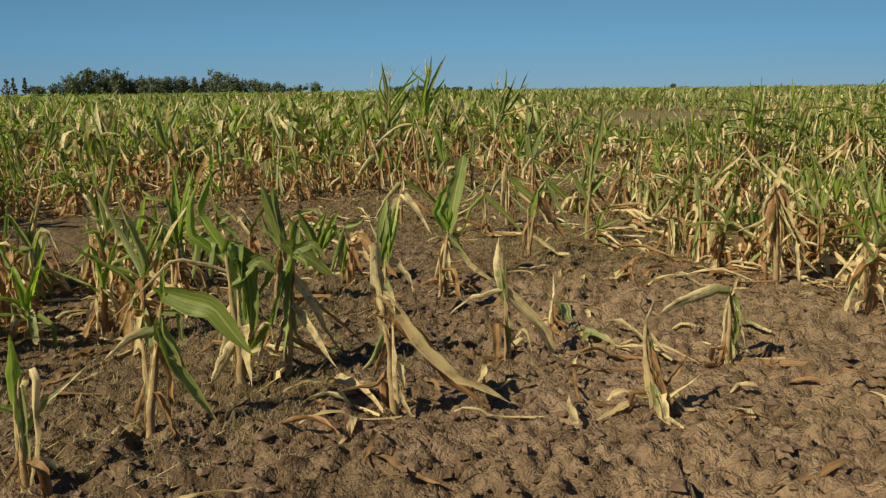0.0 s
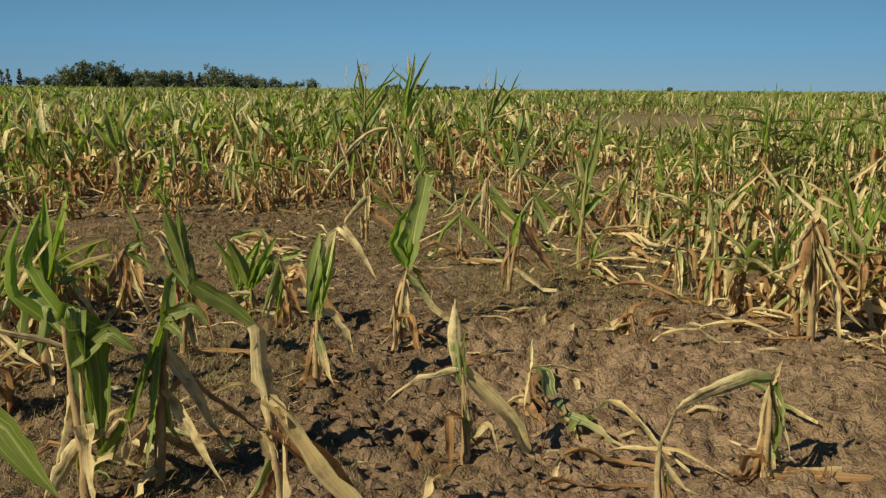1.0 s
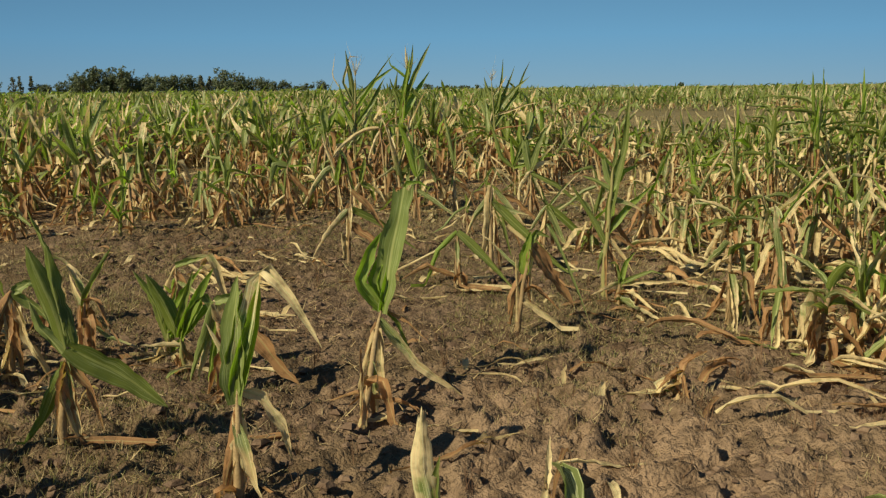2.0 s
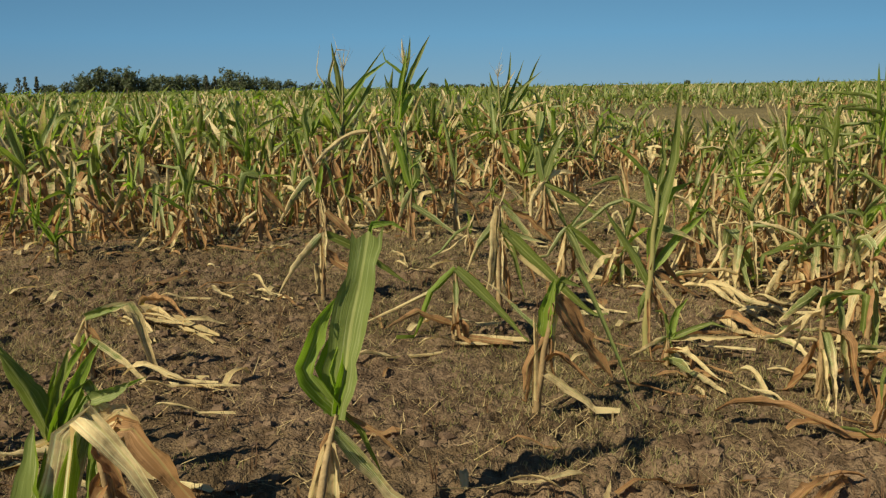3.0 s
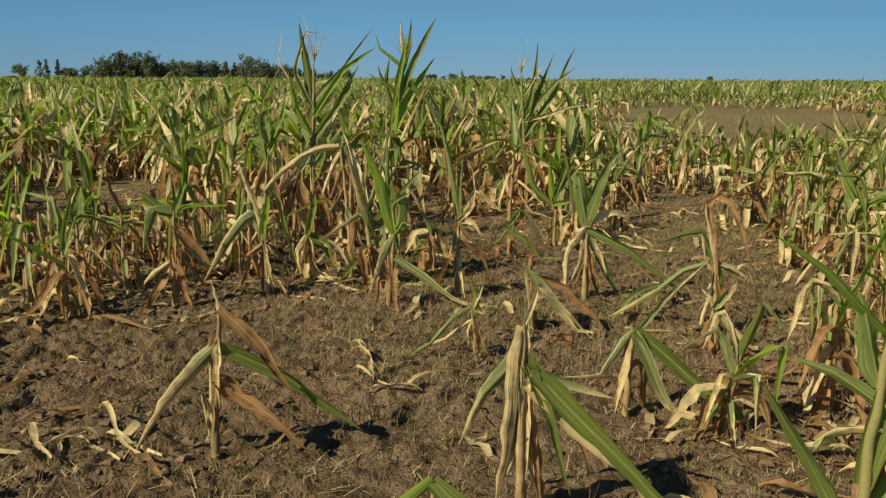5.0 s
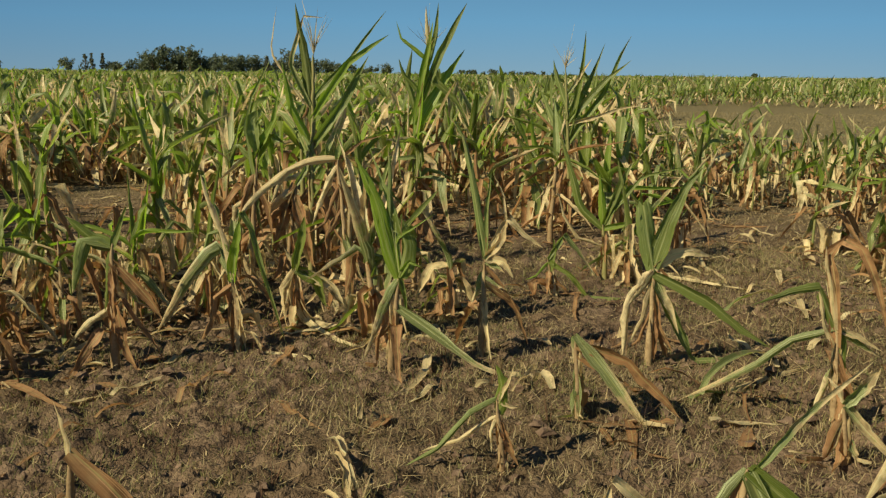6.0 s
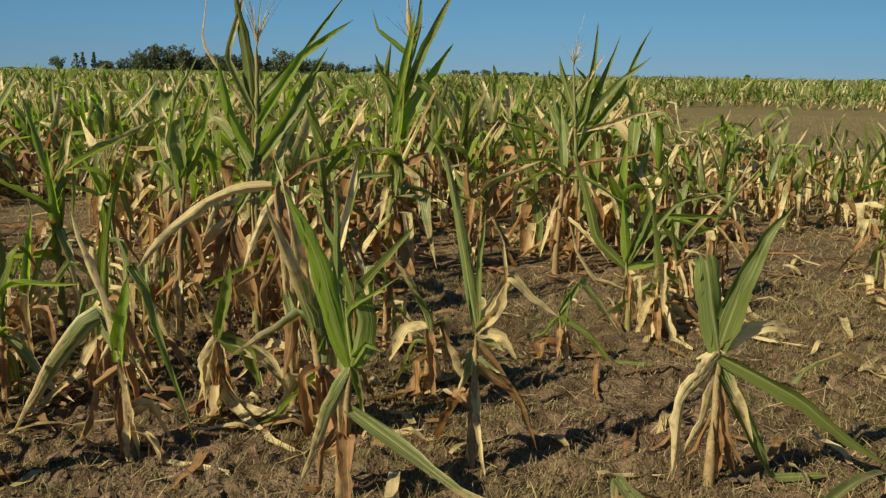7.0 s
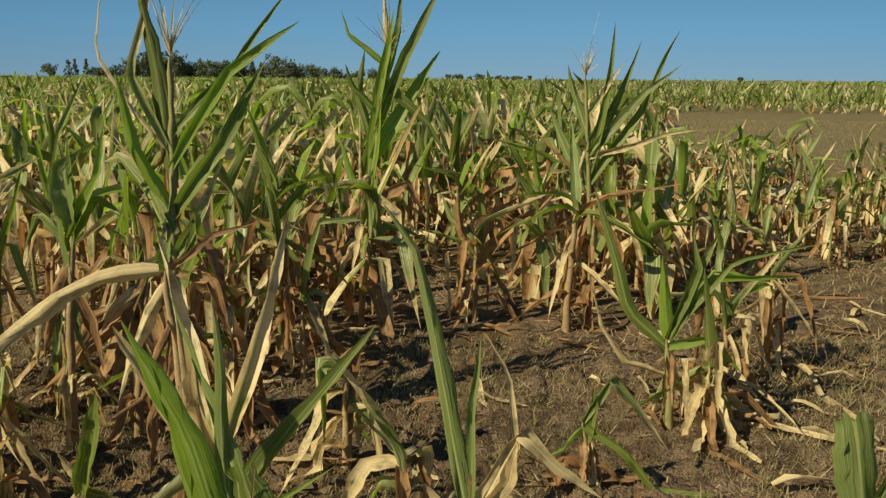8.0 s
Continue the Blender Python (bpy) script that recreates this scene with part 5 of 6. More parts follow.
hero(-0.85, 10.83, "dry", 0.53, (0.06, 0.0), [
    T(0.97, 192, -69, 0.40, 0.141, ((0.47, 3),), 0.35, "rust", 0.0, 3), T(0.78, 180, -35, 0.46, 0.092, ((0.43, 8),), 0.35, "rust", 0.0, 2.5), T(0.64, 168, -70, 0.34, 0.130, ((0.48, 22),), 0.35, "rust", 0.0, 3), T(0.85, 354, -72, 0.41, 0.115, ((0.49, 5),), 0.35, "rust", 0.0, 3),
    T(0.78, 174, -15, 0.56, 0.106, ((0.26, 37), (0.61, 24)), 0.35, "rust", 0.0, 3), T(0.92, 192, -37, 0.21, 0.091, ((0.52, 18),), 0.35, "dry", 0.0, 3), T(0.96, 0, 57, 0.22, 0.059, ((0.41, -23),), 0.35, "half", 0.0, 1.7), T(0.57, 12, -64, 0.36, 0.093, ((0.48, 5),), 0.35, "dry", 0.0, 3)], r=0.012, skirt=2)
hero(-1.2, 10.4, "half", 0.46)
for x, y, h in ((-1.12, 11.55, 0.8), (-0.62, 11.8, 0.74), (-1.55, 11.25, 0.66), (-0.58, 13.8, 0.86), (-0.2, 14.3, 0.8), (0.68, 14.0, 0.78), (1.06, 14.5, 0.8), (-1.55, 10.75, 0.6), (-1.9, 10.1, 0.56)):
    hero(x, y, "tall", h, r=0.014, tassel=0.3 if x < -0.6 else 0.0)
for x, y, style in ((-0.95, 10.2, "dry"), (-1.45, 10.3, "half"), (-1.75, 10.5, "dry"), (-0.55, 10.9, "half"), (-1.2, 11.05, "dry"), (-0.45, 11.5, "half"), (-2.2, 9.7, "green"), (-2.1, 10.6, "half"), (-1.55, 8.98, "green"), (-1.32, 9.9, "green"), (-0.98, 9.95, "half"), (-1.85, 9.5, "half")):
    hero(x, y, style, 0.36)
hero(-0.12, 10.62, "dry", 0.34)
hero(0.1, 10.12, "dry", 0.26)
hero(0.2, 12.42, "half", 0.5)
hero(0.16, 13.27, "half", 0.27, (0.01, 0.0), [
    # first two leaves: rust tone chosen for the shade on leaf backs
    T(0.37, 192, 68, 0.46, 0.143, ((0.47, -19),), 0.35, "rust", 0.0, 2.5), T(0.37, 0, 48, 0.68, 0.151, ((0.3, 6),), 0.35, "rust", 0.0, 2.2), T(0.75, 12, 81, 0.37, 0.111, ((0.55, -15),), 0.35, "green", 0.0, 1.7), T(0.50, 354, -23, 0.53, 0.103, ((0.4, 22),), 0.35, "dry", 0.0, 1.7),
    T(0.75, 6, 62, 0.42, 0.118, ((0.55, 30),), 0.35, "rust", 0.0, 1.7), T(0.62, 192, -54, 0.27, 0.103, ((0.47, 17),), 0.35, "rust", 0.0, 1.7), T(0.62, 0, -64, 0.33, 0.095, ((0.57, 11),), 0.35, "dry", 0.0, 1.7), T(0.87, 168, 43, 0.37, 0.087, ((0.52, -24),), 0.35, "grey", 0.0, 1.7)], r=0.012, skirt=2)
hero(1.88, 13.5, "green", 0.3)
hero(1.18, 11.45, "green", 0.34)
hero(1.42, 11.75, "half", 0.38)
hero(1.02, 11.0, "half", 0.26)
hero(0.9, 7.86, "half", 0.3, (0.02, 0.0), [
    T(0.97, 348, -64, 0.47, 0.077, ((0.44, -12),), 0.35, "half", 0.0, 2.5), T(1.00, 0, -40, 0.52, 0.093, (), 0.35, "green", 0.0, 2.2), T(0.97, 168, -80, 0.30, 0.066, (), 0.35, "rust", 0.0, 2.5), T(0.99, 186, -57, 0.33, 0.049, ((0.56, -56),), 0.35, "half", 0.0, 1.7),
    T(0.93, 6, 51, 0.37, 0.033, ((0.37, 7),), 0.35, "half", 0.0, 1.7), T(0.82, 192, -76, 0.21, 0.050, ((0.56, 12),), 0.35, "dry", 0.0, 1.7)], r=0.011, skirt=1)
hero(1.6, 5.95, "half", 0.44)
hero(1.72, 5.6, "dry", 0.3)
hero(2.05, 6.6, "dry", 0.4)
hero(2.4, 7.0, "half", 0.46)

for x, y, style, h in ((1.78, 7.5, "half", 0.36), (2.02, 8.1, "green", 0.36), (2.25, 7.7, "green", 0.34), (1.92, 8.75, "half", 0.36), (2.4, 8.5, "green", 0.36), (2.62, 8.0, "green", 0.36), (1.62, 7.95, "half", 0.4), (2.7, 7.3, "half", 0.42)):
    hero(x, y, style, h, r=0.013)

# ---- plain plants of the field: a few kinds, copied ----
rng = random.Random(11)
BARE = ((5.6, 25.5, 3.3, 4.6), (4.5, 21.5, 1.9, 3.4), (9.0, 35.0, 5.2, 10.0), (1.9, 17.6, 0.6, 1.5), (0.4, 3.6, 1.6, 3.2), (-0.9, 7.4, 1.5, 1.8), (-2.9, 6.8, 1.3, 1.7), (1.75, 10.2, 0.65, 1.5), (0.3, 8.6, 1.3, 1.1), (2.2, 12.7, 1.0, 1.2), (0.1, 11.3, 0.8, 0.95),
        (0.75, 10.7, 1.0, 1.1), (-0.1, 13.2, 0.5, 0.5), (-0.4, 1.0, 5.0, 2.0), (1.5, 6.4, 0.55, 1.0), (-2.4, 11.6, 0.9, 1.0), (-3.4, 13.6, 1.0, 1.2))


def cover(x, y):
    """How thickly the maize stands, 0 to 1: bare patches, thin near the walk's start."""
    c = 0.5 + 0.9 * (float(vnoise(x * 0.35 + 40, y * 0.35, 21)) - 0.35)
    for bx, by, rx, ry in BARE:
        d = ((x - bx) / rx) ** 2 + ((y - by) / ry) ** 2
        c *= min(1.0, max(0.0, d - 0.75) * 1.6)
    if y < 5:
        c *= 0.6
    if 2.3 < x < 6 and 9.2 < y < 12.2:
        c = max(c, 0.75)
    return min(c, 1.0)


def free(x, y, gap):
    return all((x - a) ** 2 + (y - b) ** 2 > gap * gap for a, b in taken) and not (-0.6 < x - 0.25 < 0.6 and y < 9.0)


kinds = []
for i in range(16):
    style = ("green", "half", "dry", "green", "half", "young", "green", "half")[i % 8]
    hgt = {"green": 0.3, "half": 0.34, "dry": 0.3, "young": 0.2}[style] * rng.uniform(0.85, 1.15)
    kinds.append((style, hgt, (rng.uniform(-0.06, 0.06), rng.uniform(-0.06, 0.06)), 200 + i))

for i in range(5):
    kinds.append(("tall", rng.uniform(0.72, 0.98), (rng.uniform(-0.1, 0.1), rng.uniform(-0.1, 0.1)), 230 + i))

spots, far_spots = [], []
y = -2.0
while y < 42:
    pitch = 0.27 if y < 20 else 0.36
    reach = 4.0 + max(0, y) * 0.56
    x = -reach
    while x < reach:
        px, py = x + rng.uniform(-0.12, 0.12), y + rng.uniform(-0.12, 0.12)
        x += pitch
        if rng.random() > cover(px, py) or not free(px, py, 0.27):
            continue
        (spots if 2.0 < py < 13.5 and abs(px - 0.3) < 0.9 + 0.52 * py else far_spots).append((px, py))
    y += pitch
spots.sort(key=lambda p: p[1])
far_spots += spots[240:]
spots = spots[:240]

masters = {}
for px, py in spots:
    k = rng.randrange(16)
    if py > 10.5 and rng.random() < 0.5:
        k = rng.choice((0, 3, 6, 8, 11, 14))
    if (py > 10.6 and px < 1.5 and rng.random() < 0.5) or (py > 9.7 and px < -0.6 and rng.random() < 0.6):
        k = 16 + rng.randrange(5)
    style, hgt, lean, seed = kinds[k]
    grow = rng.uniform(0.8, 1.15) * (1.0 if py < 9.5 or k > 15 else 1.2)
    if px > 2.1 and 8.6 < py < 12.4:
        k = rng.choice((16, 17, 18, 19, 20))
        style, hgt, lean, seed = kinds[k]
        grow = rng.uniform(0.75, 0.98)
    elif px > 1.3 and py > 8:
        grow *= 0.8
    if k > 15 and py < 10.2 and px < 2.4:
        grow *= 0.72
    turn = rng.uniform(0, 360)
    m = pose(px, py, float(ground_z(px, py)) - 0.004, 0, 0, turn) @ Matrix.Scale(grow, 4)
    if k not in masters:
        masters[k] = corn(px, py, style, hgt, lean, None, seed, 0.012, 0.26 if k in (16, 18) else 0.0)
        masters[k].matrix_basis = m
    else:
        plant = copy_thing(masters[k], pose(px, py, float(ground_z(px, py)) - 0.004, 0, 0, turn))
        plant.scale = (grow, grow, grow)


# ---- the rest of the crop, too many to tell apart ----
MATS = [LEAF[k] for k in KINDS] + [M_STALK_G, M_STALK_D, M_TASSEL]


def proto(style, h, seed, seg, across, sides, few=0):
    """One simpler plant as joined arrays."""
    rs = random.Random(seed)
    leaves = leaves_for(style, h, rs)
    if few:
        wide = (16 / few) ** 0.5 * (1.25 if few > 9 else 1.1)
        pool = leaves if few > 4 else [lf for lf in leaves if lf[9] not in ("dry", "rust")] * 2 + leaves[-3:]
        some = rs.sample(pool, min(few, len(pool)))
        leaves = [(f, az, el, ln * (16 / few) ** 0.2, w * wide, dr, kk, fo * 0.7, tw, kd, bl) if seg > 2 else (f, az, el - (kk[0][1] if kk and kd in ("dry", "rust") else 0), ln * (16 / few) ** 0.2, w * wide, dr, (), fo * 0.7, tw, kd, bl) for f, az, el, ln, w, dr, kk, fo, tw, kd, bl, *turn in some]
    vs, qs, us, ms, off = [], [], [], [], 0
    for name, (v, q, u), mat in plant_pieces(style, h, (rs.uniform(-0.08, 0.08), rs.uniform(-0.08, 0.08)), leaves, seed, 0.012, 0.34 if rs.random() < 0.35 else 0, seg, across, sides):
        if (0 < few < 13 and name == "tassel") or (0 < few < 5 and name == "stalk"):
            continue
        vs.append(v), qs.append(q + off), us.append(u), ms.append(np.full(len(q), MATS.index(mat)))
        off += len(v)
    return np.vstack(vs), np.vstack(qs), np.vstack(us), np.concatenate(ms)


def scatter(name, protos, places, label):
    """Joins many turned and scaled plants into one mesh."""
    vs, qs, us, ms, off = [], [], [], [], 0
    for px, py, pz, turn, grow, k in places:
        v, q, u, m = protos[k]
        c, s = math.cos(turn) * grow, math.sin(turn) * grow
        w = np.empty_like(v)
        w[:, 0], w[:, 1], w[:, 2] = px + c * v[:, 0] - s * v[:, 1], py + s * v[:, 0] + c * v[:, 1], pz + grow * v[:, 2]
        vs.append(w), qs.append(q + off), us.append(u), ms.append(m)
        off += len(v)
    ob = new(name, quad_mesh(name, np.vstack(vs), np.vstack(qs), np.vstack(us), MATS, np.concatenate(ms)))
    return tagged(ob, label, "maize crop", kind="stuff")


mix = ("green", "half", "green", "tall", "half", "green", "dry", "green")
size_of = {"green": 0.46, "half": 0.46, "dry": 0.4, "tall": 0.74}
mid = [proto(mix[i % 8], size_of[mix[i % 8]], 300 + i, 5, 2, 4, 11) for i in range(24)]
low = [proto(mix[i % 8], size_of[mix[i % 8]], 350 + i, 4, 1, 3, 7) for i in range(24)]
for name, kinds_of, here in (("maize_crop", mid, [p for p in far_spots if p[1] < 21]), ("farther_maize_crop", low, [p for p in far_spots if p[1] >= 21])):
    scatter(name, kinds_of, [(px, py, float(ground_z(px, py)) - 0.01, rng.uniform(0, 6.28), rng.uniform(0.85, 1.3) * (0.7 if px > 1.3 + 0.02 * py and py < 22 else 1.0), rng.randrange(24)) for px, py in here],
            "drought-stunted maize crop, green tops over tan dead leaves")
around = []
for i in range(4400):
    px, py = rng.uniform(-16, 17), rng.uniform(-12, 22)
    if abs(px - 0.3) > 3.4 + 0.5 * max(py, 0) or py < -1.2:
        if rng.random() < cover(px, py) + 0.15:
            around.append((px, py, float(ground_z(px, py)) - 0.01, rng.uniform(0, 6.28), rng.uniform(0.85, 1.25), rng.randrange(24)))
scatter("surrounding_maize_crop", low, around, "drought-stunted maize crop beside and behind the walk")
thin = [proto(mix[i % 8], size_of[mix[i % 8]], 400 + i, 2, 1, 3, 4) for i in range(16)]
places = []
for band, (y0, y1, count) in enumerate(((42, 70, 6000), (70, 120, 5400), (120, 230, 4600), (230, 420, 3600))):
    for i in range(count):
        py = y0 + (y1 - y0) * rng.random()
        px = rng.uniform(-1, 1) * (6 + py * 0.66)
        if rng.random() < min(1.0, cover(px * 0.25, py * 0.25 + 90) + 0.35):
            places.append((px, py, 0.02, rng.uniform(0, 6.28), rng.uniform(0.85, 1.2) * (1, 1.05, 1.1, 1.1)[band], rng.randrange(16)))
scatter("distant_maize_crop", thin, places, "far maize crop fading to a green and straw band")

# ---- weeds, straw and clods on the soil ----
nr = np.random.default_rng(5)


def strips(name, n, xr, yr, length, width, rise, mat, label, category, clump=0.0, seed=31):
    """Many thin single blades, each a narrow leaning strip."""
    x, y = nr.uniform(*xr, n), nr.uniform(*yr, n)
    thick = vnoise(x * 1.3, y * 1.3, seed) + 0.55 * (vnoise(x * 8, y * 8, seed + 1) - 0.3) + 0.9 * (vnoise(x * 19, y * 19, seed + 2) - 0.4)
    thick = thick - 0.46 * np.clip((5.8 - y) / 1.0, 0, 1) * np.clip((x + 0.6) / 0.8, 0, 1)
    thick = thick - 0.2 * np.clip(4.6 - y, 0, 1)
    thick = thick + 0.42 * np.clip((x - 0.9) / 0.5, 0, 1) * np.clip((y - 7.8) / 1.0, 0, 1)
    keep = thick > clump
    x, y, thick = x[keep], y[keep], thick[keep]
    n = len(x)
    z = ground_z(x, y)
    a, e = nr.uniform(0, 2 * np.pi, n), nr.uniform(*rise, n)
    ln, wd = nr.uniform(*length, n) * np.clip(thick, 0.5, 1.2), nr.uniform(*width, n)
    ca, sa = np.cos(a), np.sin(a)
    b = a + nr.uniform(-1.2, 1.2, n)
    cb, sb = -np.sin(b), np.cos(b)
    v = np.empty((n, 4, 3))
    for i, (s, sg) in enumerate(((0, -1), (0, 1), (1, 1), (1, -1))):
        half = wd * (0.5, 0.22)[s] * sg
        v[:, i, 0] = x + s * ln * np.cos(e) * ca + half * cb
        v[:, i, 1] = y + s * ln * np.cos(e) * sa + half * sb
        v[:, i, 2] = z - 0.003 + s * np.maximum(ln * np.sin(e), 0.006)
    return tagged(new(name, quad_mesh(name, v.reshape(-1, 3), np.arange(4 * n).reshape(-1, 4), None, (mat,))), label, category, kind="stuff")


strips("dry_weeds", 320000, (-2.6, 3.2), (1.4, 12.2), (0.012, 0.045), (0.0018, 0.004), (0.1, 1.3), M_GRASS, "short dry olive weeds and stubble on the soil", "weeds", 0.66)
strips("far_dry_weeds", 74000, (-4, 13), (12.2, 36), (0.025, 0.075), (0.004, 0.01), (0.25, 1.2), M_GRASS, "dry olive weeds between the farther plants", "weeds", 0.5)
strips("olive_weeds", 170000, (-2.6, 3.2), (1.4, 12.2), (0.012, 0.04), (0.002, 0.004), (0.2, 1.3), M_HERB, "low olive-green weeds in patches on the soil", "weeds", 0.7, 81)
strips("straw_litter", 80000, (-4, 5), (0.8, 14), (0.02, 0.1), (0.002, 0.006), (0.0, 0.5), M_STRAW, "thin straw bits scattered on the soil", "straw", 0.6, 51)


def twigs(n, per):
    """Small leafless dead weeds: a few thin dark stems from one foot."""
    cx, cy = nr.uniform(-3, 3.6, n), nr.uniform(2, 12, n)
    x, y = np.repeat(cx, per) + nr.normal(0, 0.008, n * per), np.repeat(cy, per) + nr.normal(0, 0.008, n * per)
    a, e, ln = nr.uniform(0, 6.28, n * per), nr.uniform(0.7, 1.45, n * per), nr.uniform(0.04, 0.11, n * per)
    z, ca, sa = ground_z(x, y), np.cos(a), np.sin(a)
    v = np.empty((n * per, 4, 3))
    for i, (s, sg) in enumerate(((0, -1), (0, 1), (1, 1), (1, -1))):
        half = (0.0014, 0.0007)[s] * sg
        v[:, i, 0], v[:, i, 1] = x + s * ln * np.cos(e) * ca - half * sa, y + s * ln * np.cos(e) * sa + half * ca
        v[:, i, 2] = z - 0.003 + s * ln * np.sin(e)
    return tagged(new("dead_weeds", quad_mesh("dead_weeds", v.reshape(-1, 3), np.arange(4 * n * per).reshape(-1, 4), None, (M_TWIG,))), "small leafless dark brown dead weeds", "weeds", kind="stuff")


twigs(900, 8)


def clods(n):
    """Loose crumbs of earth, squashed and bent boxes with cut corners."""
    x, y = nr.uniform(-2.4, 3.2, n), 1.4 + 10.5 * nr.random(n) ** 1.35
    keep = vnoise(x * 1.6, y * 1.6, 61) > 0.36
    x, y = x[keep], y[keep]
    n = len(x)
    size = 0.004 + 0.021 * nr.random(n) ** 3
    ring = np.array([[0.55, 0.55, -0.7], [-0.55, 0.55, -0.7], [-0.55, -0.55, -0.7], [0.55, -0.55, -0.7], [1, 1, 0], [-1, 1, 0], [-1, -1, 0], [1, -1, 0],
                     [0.5, 0.5, 0.75], [-0.5, 0.5, 0.75], [-0.5, -0.5, 0.75], [0.5, -0.5, 0.75]])
    v = ring[None] * size[:, None, None] * nr.uniform(0.5, 1.35, (n, 12, 3)) * np.array([1.0, 1.0, 0.75])
    a = nr.uniform(0, 6.28, n)
    c, s = np.cos(a)[:, None], np.sin(a)[:, None]
    w = np.stack([x[:, None] + c * v[..., 0] - s * v[..., 1], y[:, None] + s * v[..., 0] + c * v[..., 1], (ground_z(x, y) + size * 0.05)[:, None] + v[..., 2]], -1)
    f = [[8, 9, 10, 11]] + [[b + k, b + (k + 1) % 4, b + 4 + (k + 1) % 4, b + 4 + k] for b in (0, 4) for k in range(4)]
    q = ((np.arange(n) * 12)[:, None, None] + np.array(f)[None]).reshape(-1, 4)
    return tagged(new("soil_clods", quad_mesh("soil_clods", w.reshape(-1, 3), q, None, (M_CLOD,))), "loose crumbling clods of dry brown earth", "clods", kind="stuff")


loose = clods(18000)
for poly in loose.data.polygons:
    poly.use_smooth = False


# ---- fallen leaves ----
def fallen(x, y, az, length, width, kind, seed):
    z = float(ground_z(x, y))
    taken_geo = leaf_geo((0, 0, 0.03), az, 4 + seed * 7 % 34, length, width * 0.9, 30, ((0.25 + 0.06 * (seed % 7), 24),), 0.4 + 0.06 * (seed % 6), 60 * (seed % 5 - 2), 0.013, 0.25 if seed % 3 == 0 else 0, 12, 4, seed, 0.004)
    ob = new("fallen_maize_leaf", quad_mesh("fallen_maize_leaf", *taken_geo, (LEAF[kind],)))
    ob.matrix_basis = pose(x, y, z + 0.004)
    tagged(ob, "dry straw-coloured maize leaf lying on the soil" if kind == "dry" else "browned maize leaf lying on the soil", "leaf", "fallen leaves on the soil")


for i, (x, y, az, ln, wd, kd) in enumerate((
        (-1.42, 7.2, -50, 0.5, 0.06, "dry"), (-1.36, 7.05, -30, 0.5, 0.07, "dry"), (-1.3, 7.0, -48, 0.46, 0.05, "dry"), (-1.2, 7.0, -60, 0.4, 0.05, "dry"), (-0.95, 6.85, 10, 0.2, 0.05, "dry"), (-0.9, 7.5, -70, 0.2, 0.04, "dry"), (-0.92, 7.45, 60, 0.2, 0.035, "dry"), (-0.77, 7.54, -30, 0.26, 0.045, "dry"),
        (1.55, 7.4, -55, 0.6, 0.08, "dry"), (1.4, 7.3, -45, 0.5, 0.06, "dry"), (1.03, 9.06, 40, 0.7, 0.06, "half"), (-0.13, 6.36, 15, 0.46, 0.06, "dry"), (0.15, 6.8, 5, 0.4, 0.07, "dry"), (0.1, 6.7, 60, 0.36, 0.07, "dry"),
        (-0.95, 6.12, -10, 0.4, 0.05, "dry"), (-0.85, 6.0, 5, 0.36, 0.045, "dry"), (-0.8, 6.1, -25, 0.3, 0.04, "dry"), (-0.72, 5.75, -5, 0.3, 0.03, "dry"), (0.62, 3.62, -50, 0.32, 0.06, "half"), (0.72, 3.3, -25, 0.4, 0.035, "dry"), (0.5, 3.1, 0, 0.36, 0.05, "rust"), (0.05, 2.55, -5, 0.36, 0.035, "dry"), (-0.45, 2.75, -30, 0.3, 0.05, "dry"),
        (1.15, 4.55, 4, 0.5, 0.05, "dry"), (1.4, 4.75, -8, 0.45, 0.04, "dry"), (1.55, 4.6, 10, 0.4, 0.045, "rust"), (1.5, 5.6, -40, 0.5, 0.06, "grey"), (1.75, 5.7, -35, 0.45, 0.05, "dry"),
        (-0.35, 8.0, 150, 0.22, 0.03, "dry"), (-0.75, 7.45, 200, 0.2, 0.04, "dry"), (-0.85, 7.5, 330, 0.24, 0.035, "dry"), (-1.1, 9.5, 40, 0.4, 0.03, "dry"), (-1.2, 9.4, 55, 0.36, 0.025, "rust"),
        (0.2, 8.0, 190, 0.3, 0.03, "dry"), (1.5, 6.2, -15, 0.5, 0.05, "dry"), (1.7, 6.5, -25, 0.5, 0.055, "dry"), (1.6, 6.9, 0, 0.5, 0.05, "dry"), (2.0, 6.3, -10, 0.5, 0.05, "rust"), (1.9, 7.1, 20, 0.4, 0.05, "dry"),
        (1.15, 11.1, -35, 0.45, 0.05, "dry"), (1.3, 11.0, -20, 0.4, 0.06, "dry"), (0.85, 6.0, -10, 0.36, 0.04, "rust"), (0.15, 6.5, 10, 0.4, 0.035, "dry"), (-0.05, 6.9, 200, 0.36, 0.04, "rust"))):
    fallen(x, y, az, ln, wd, kd, i)
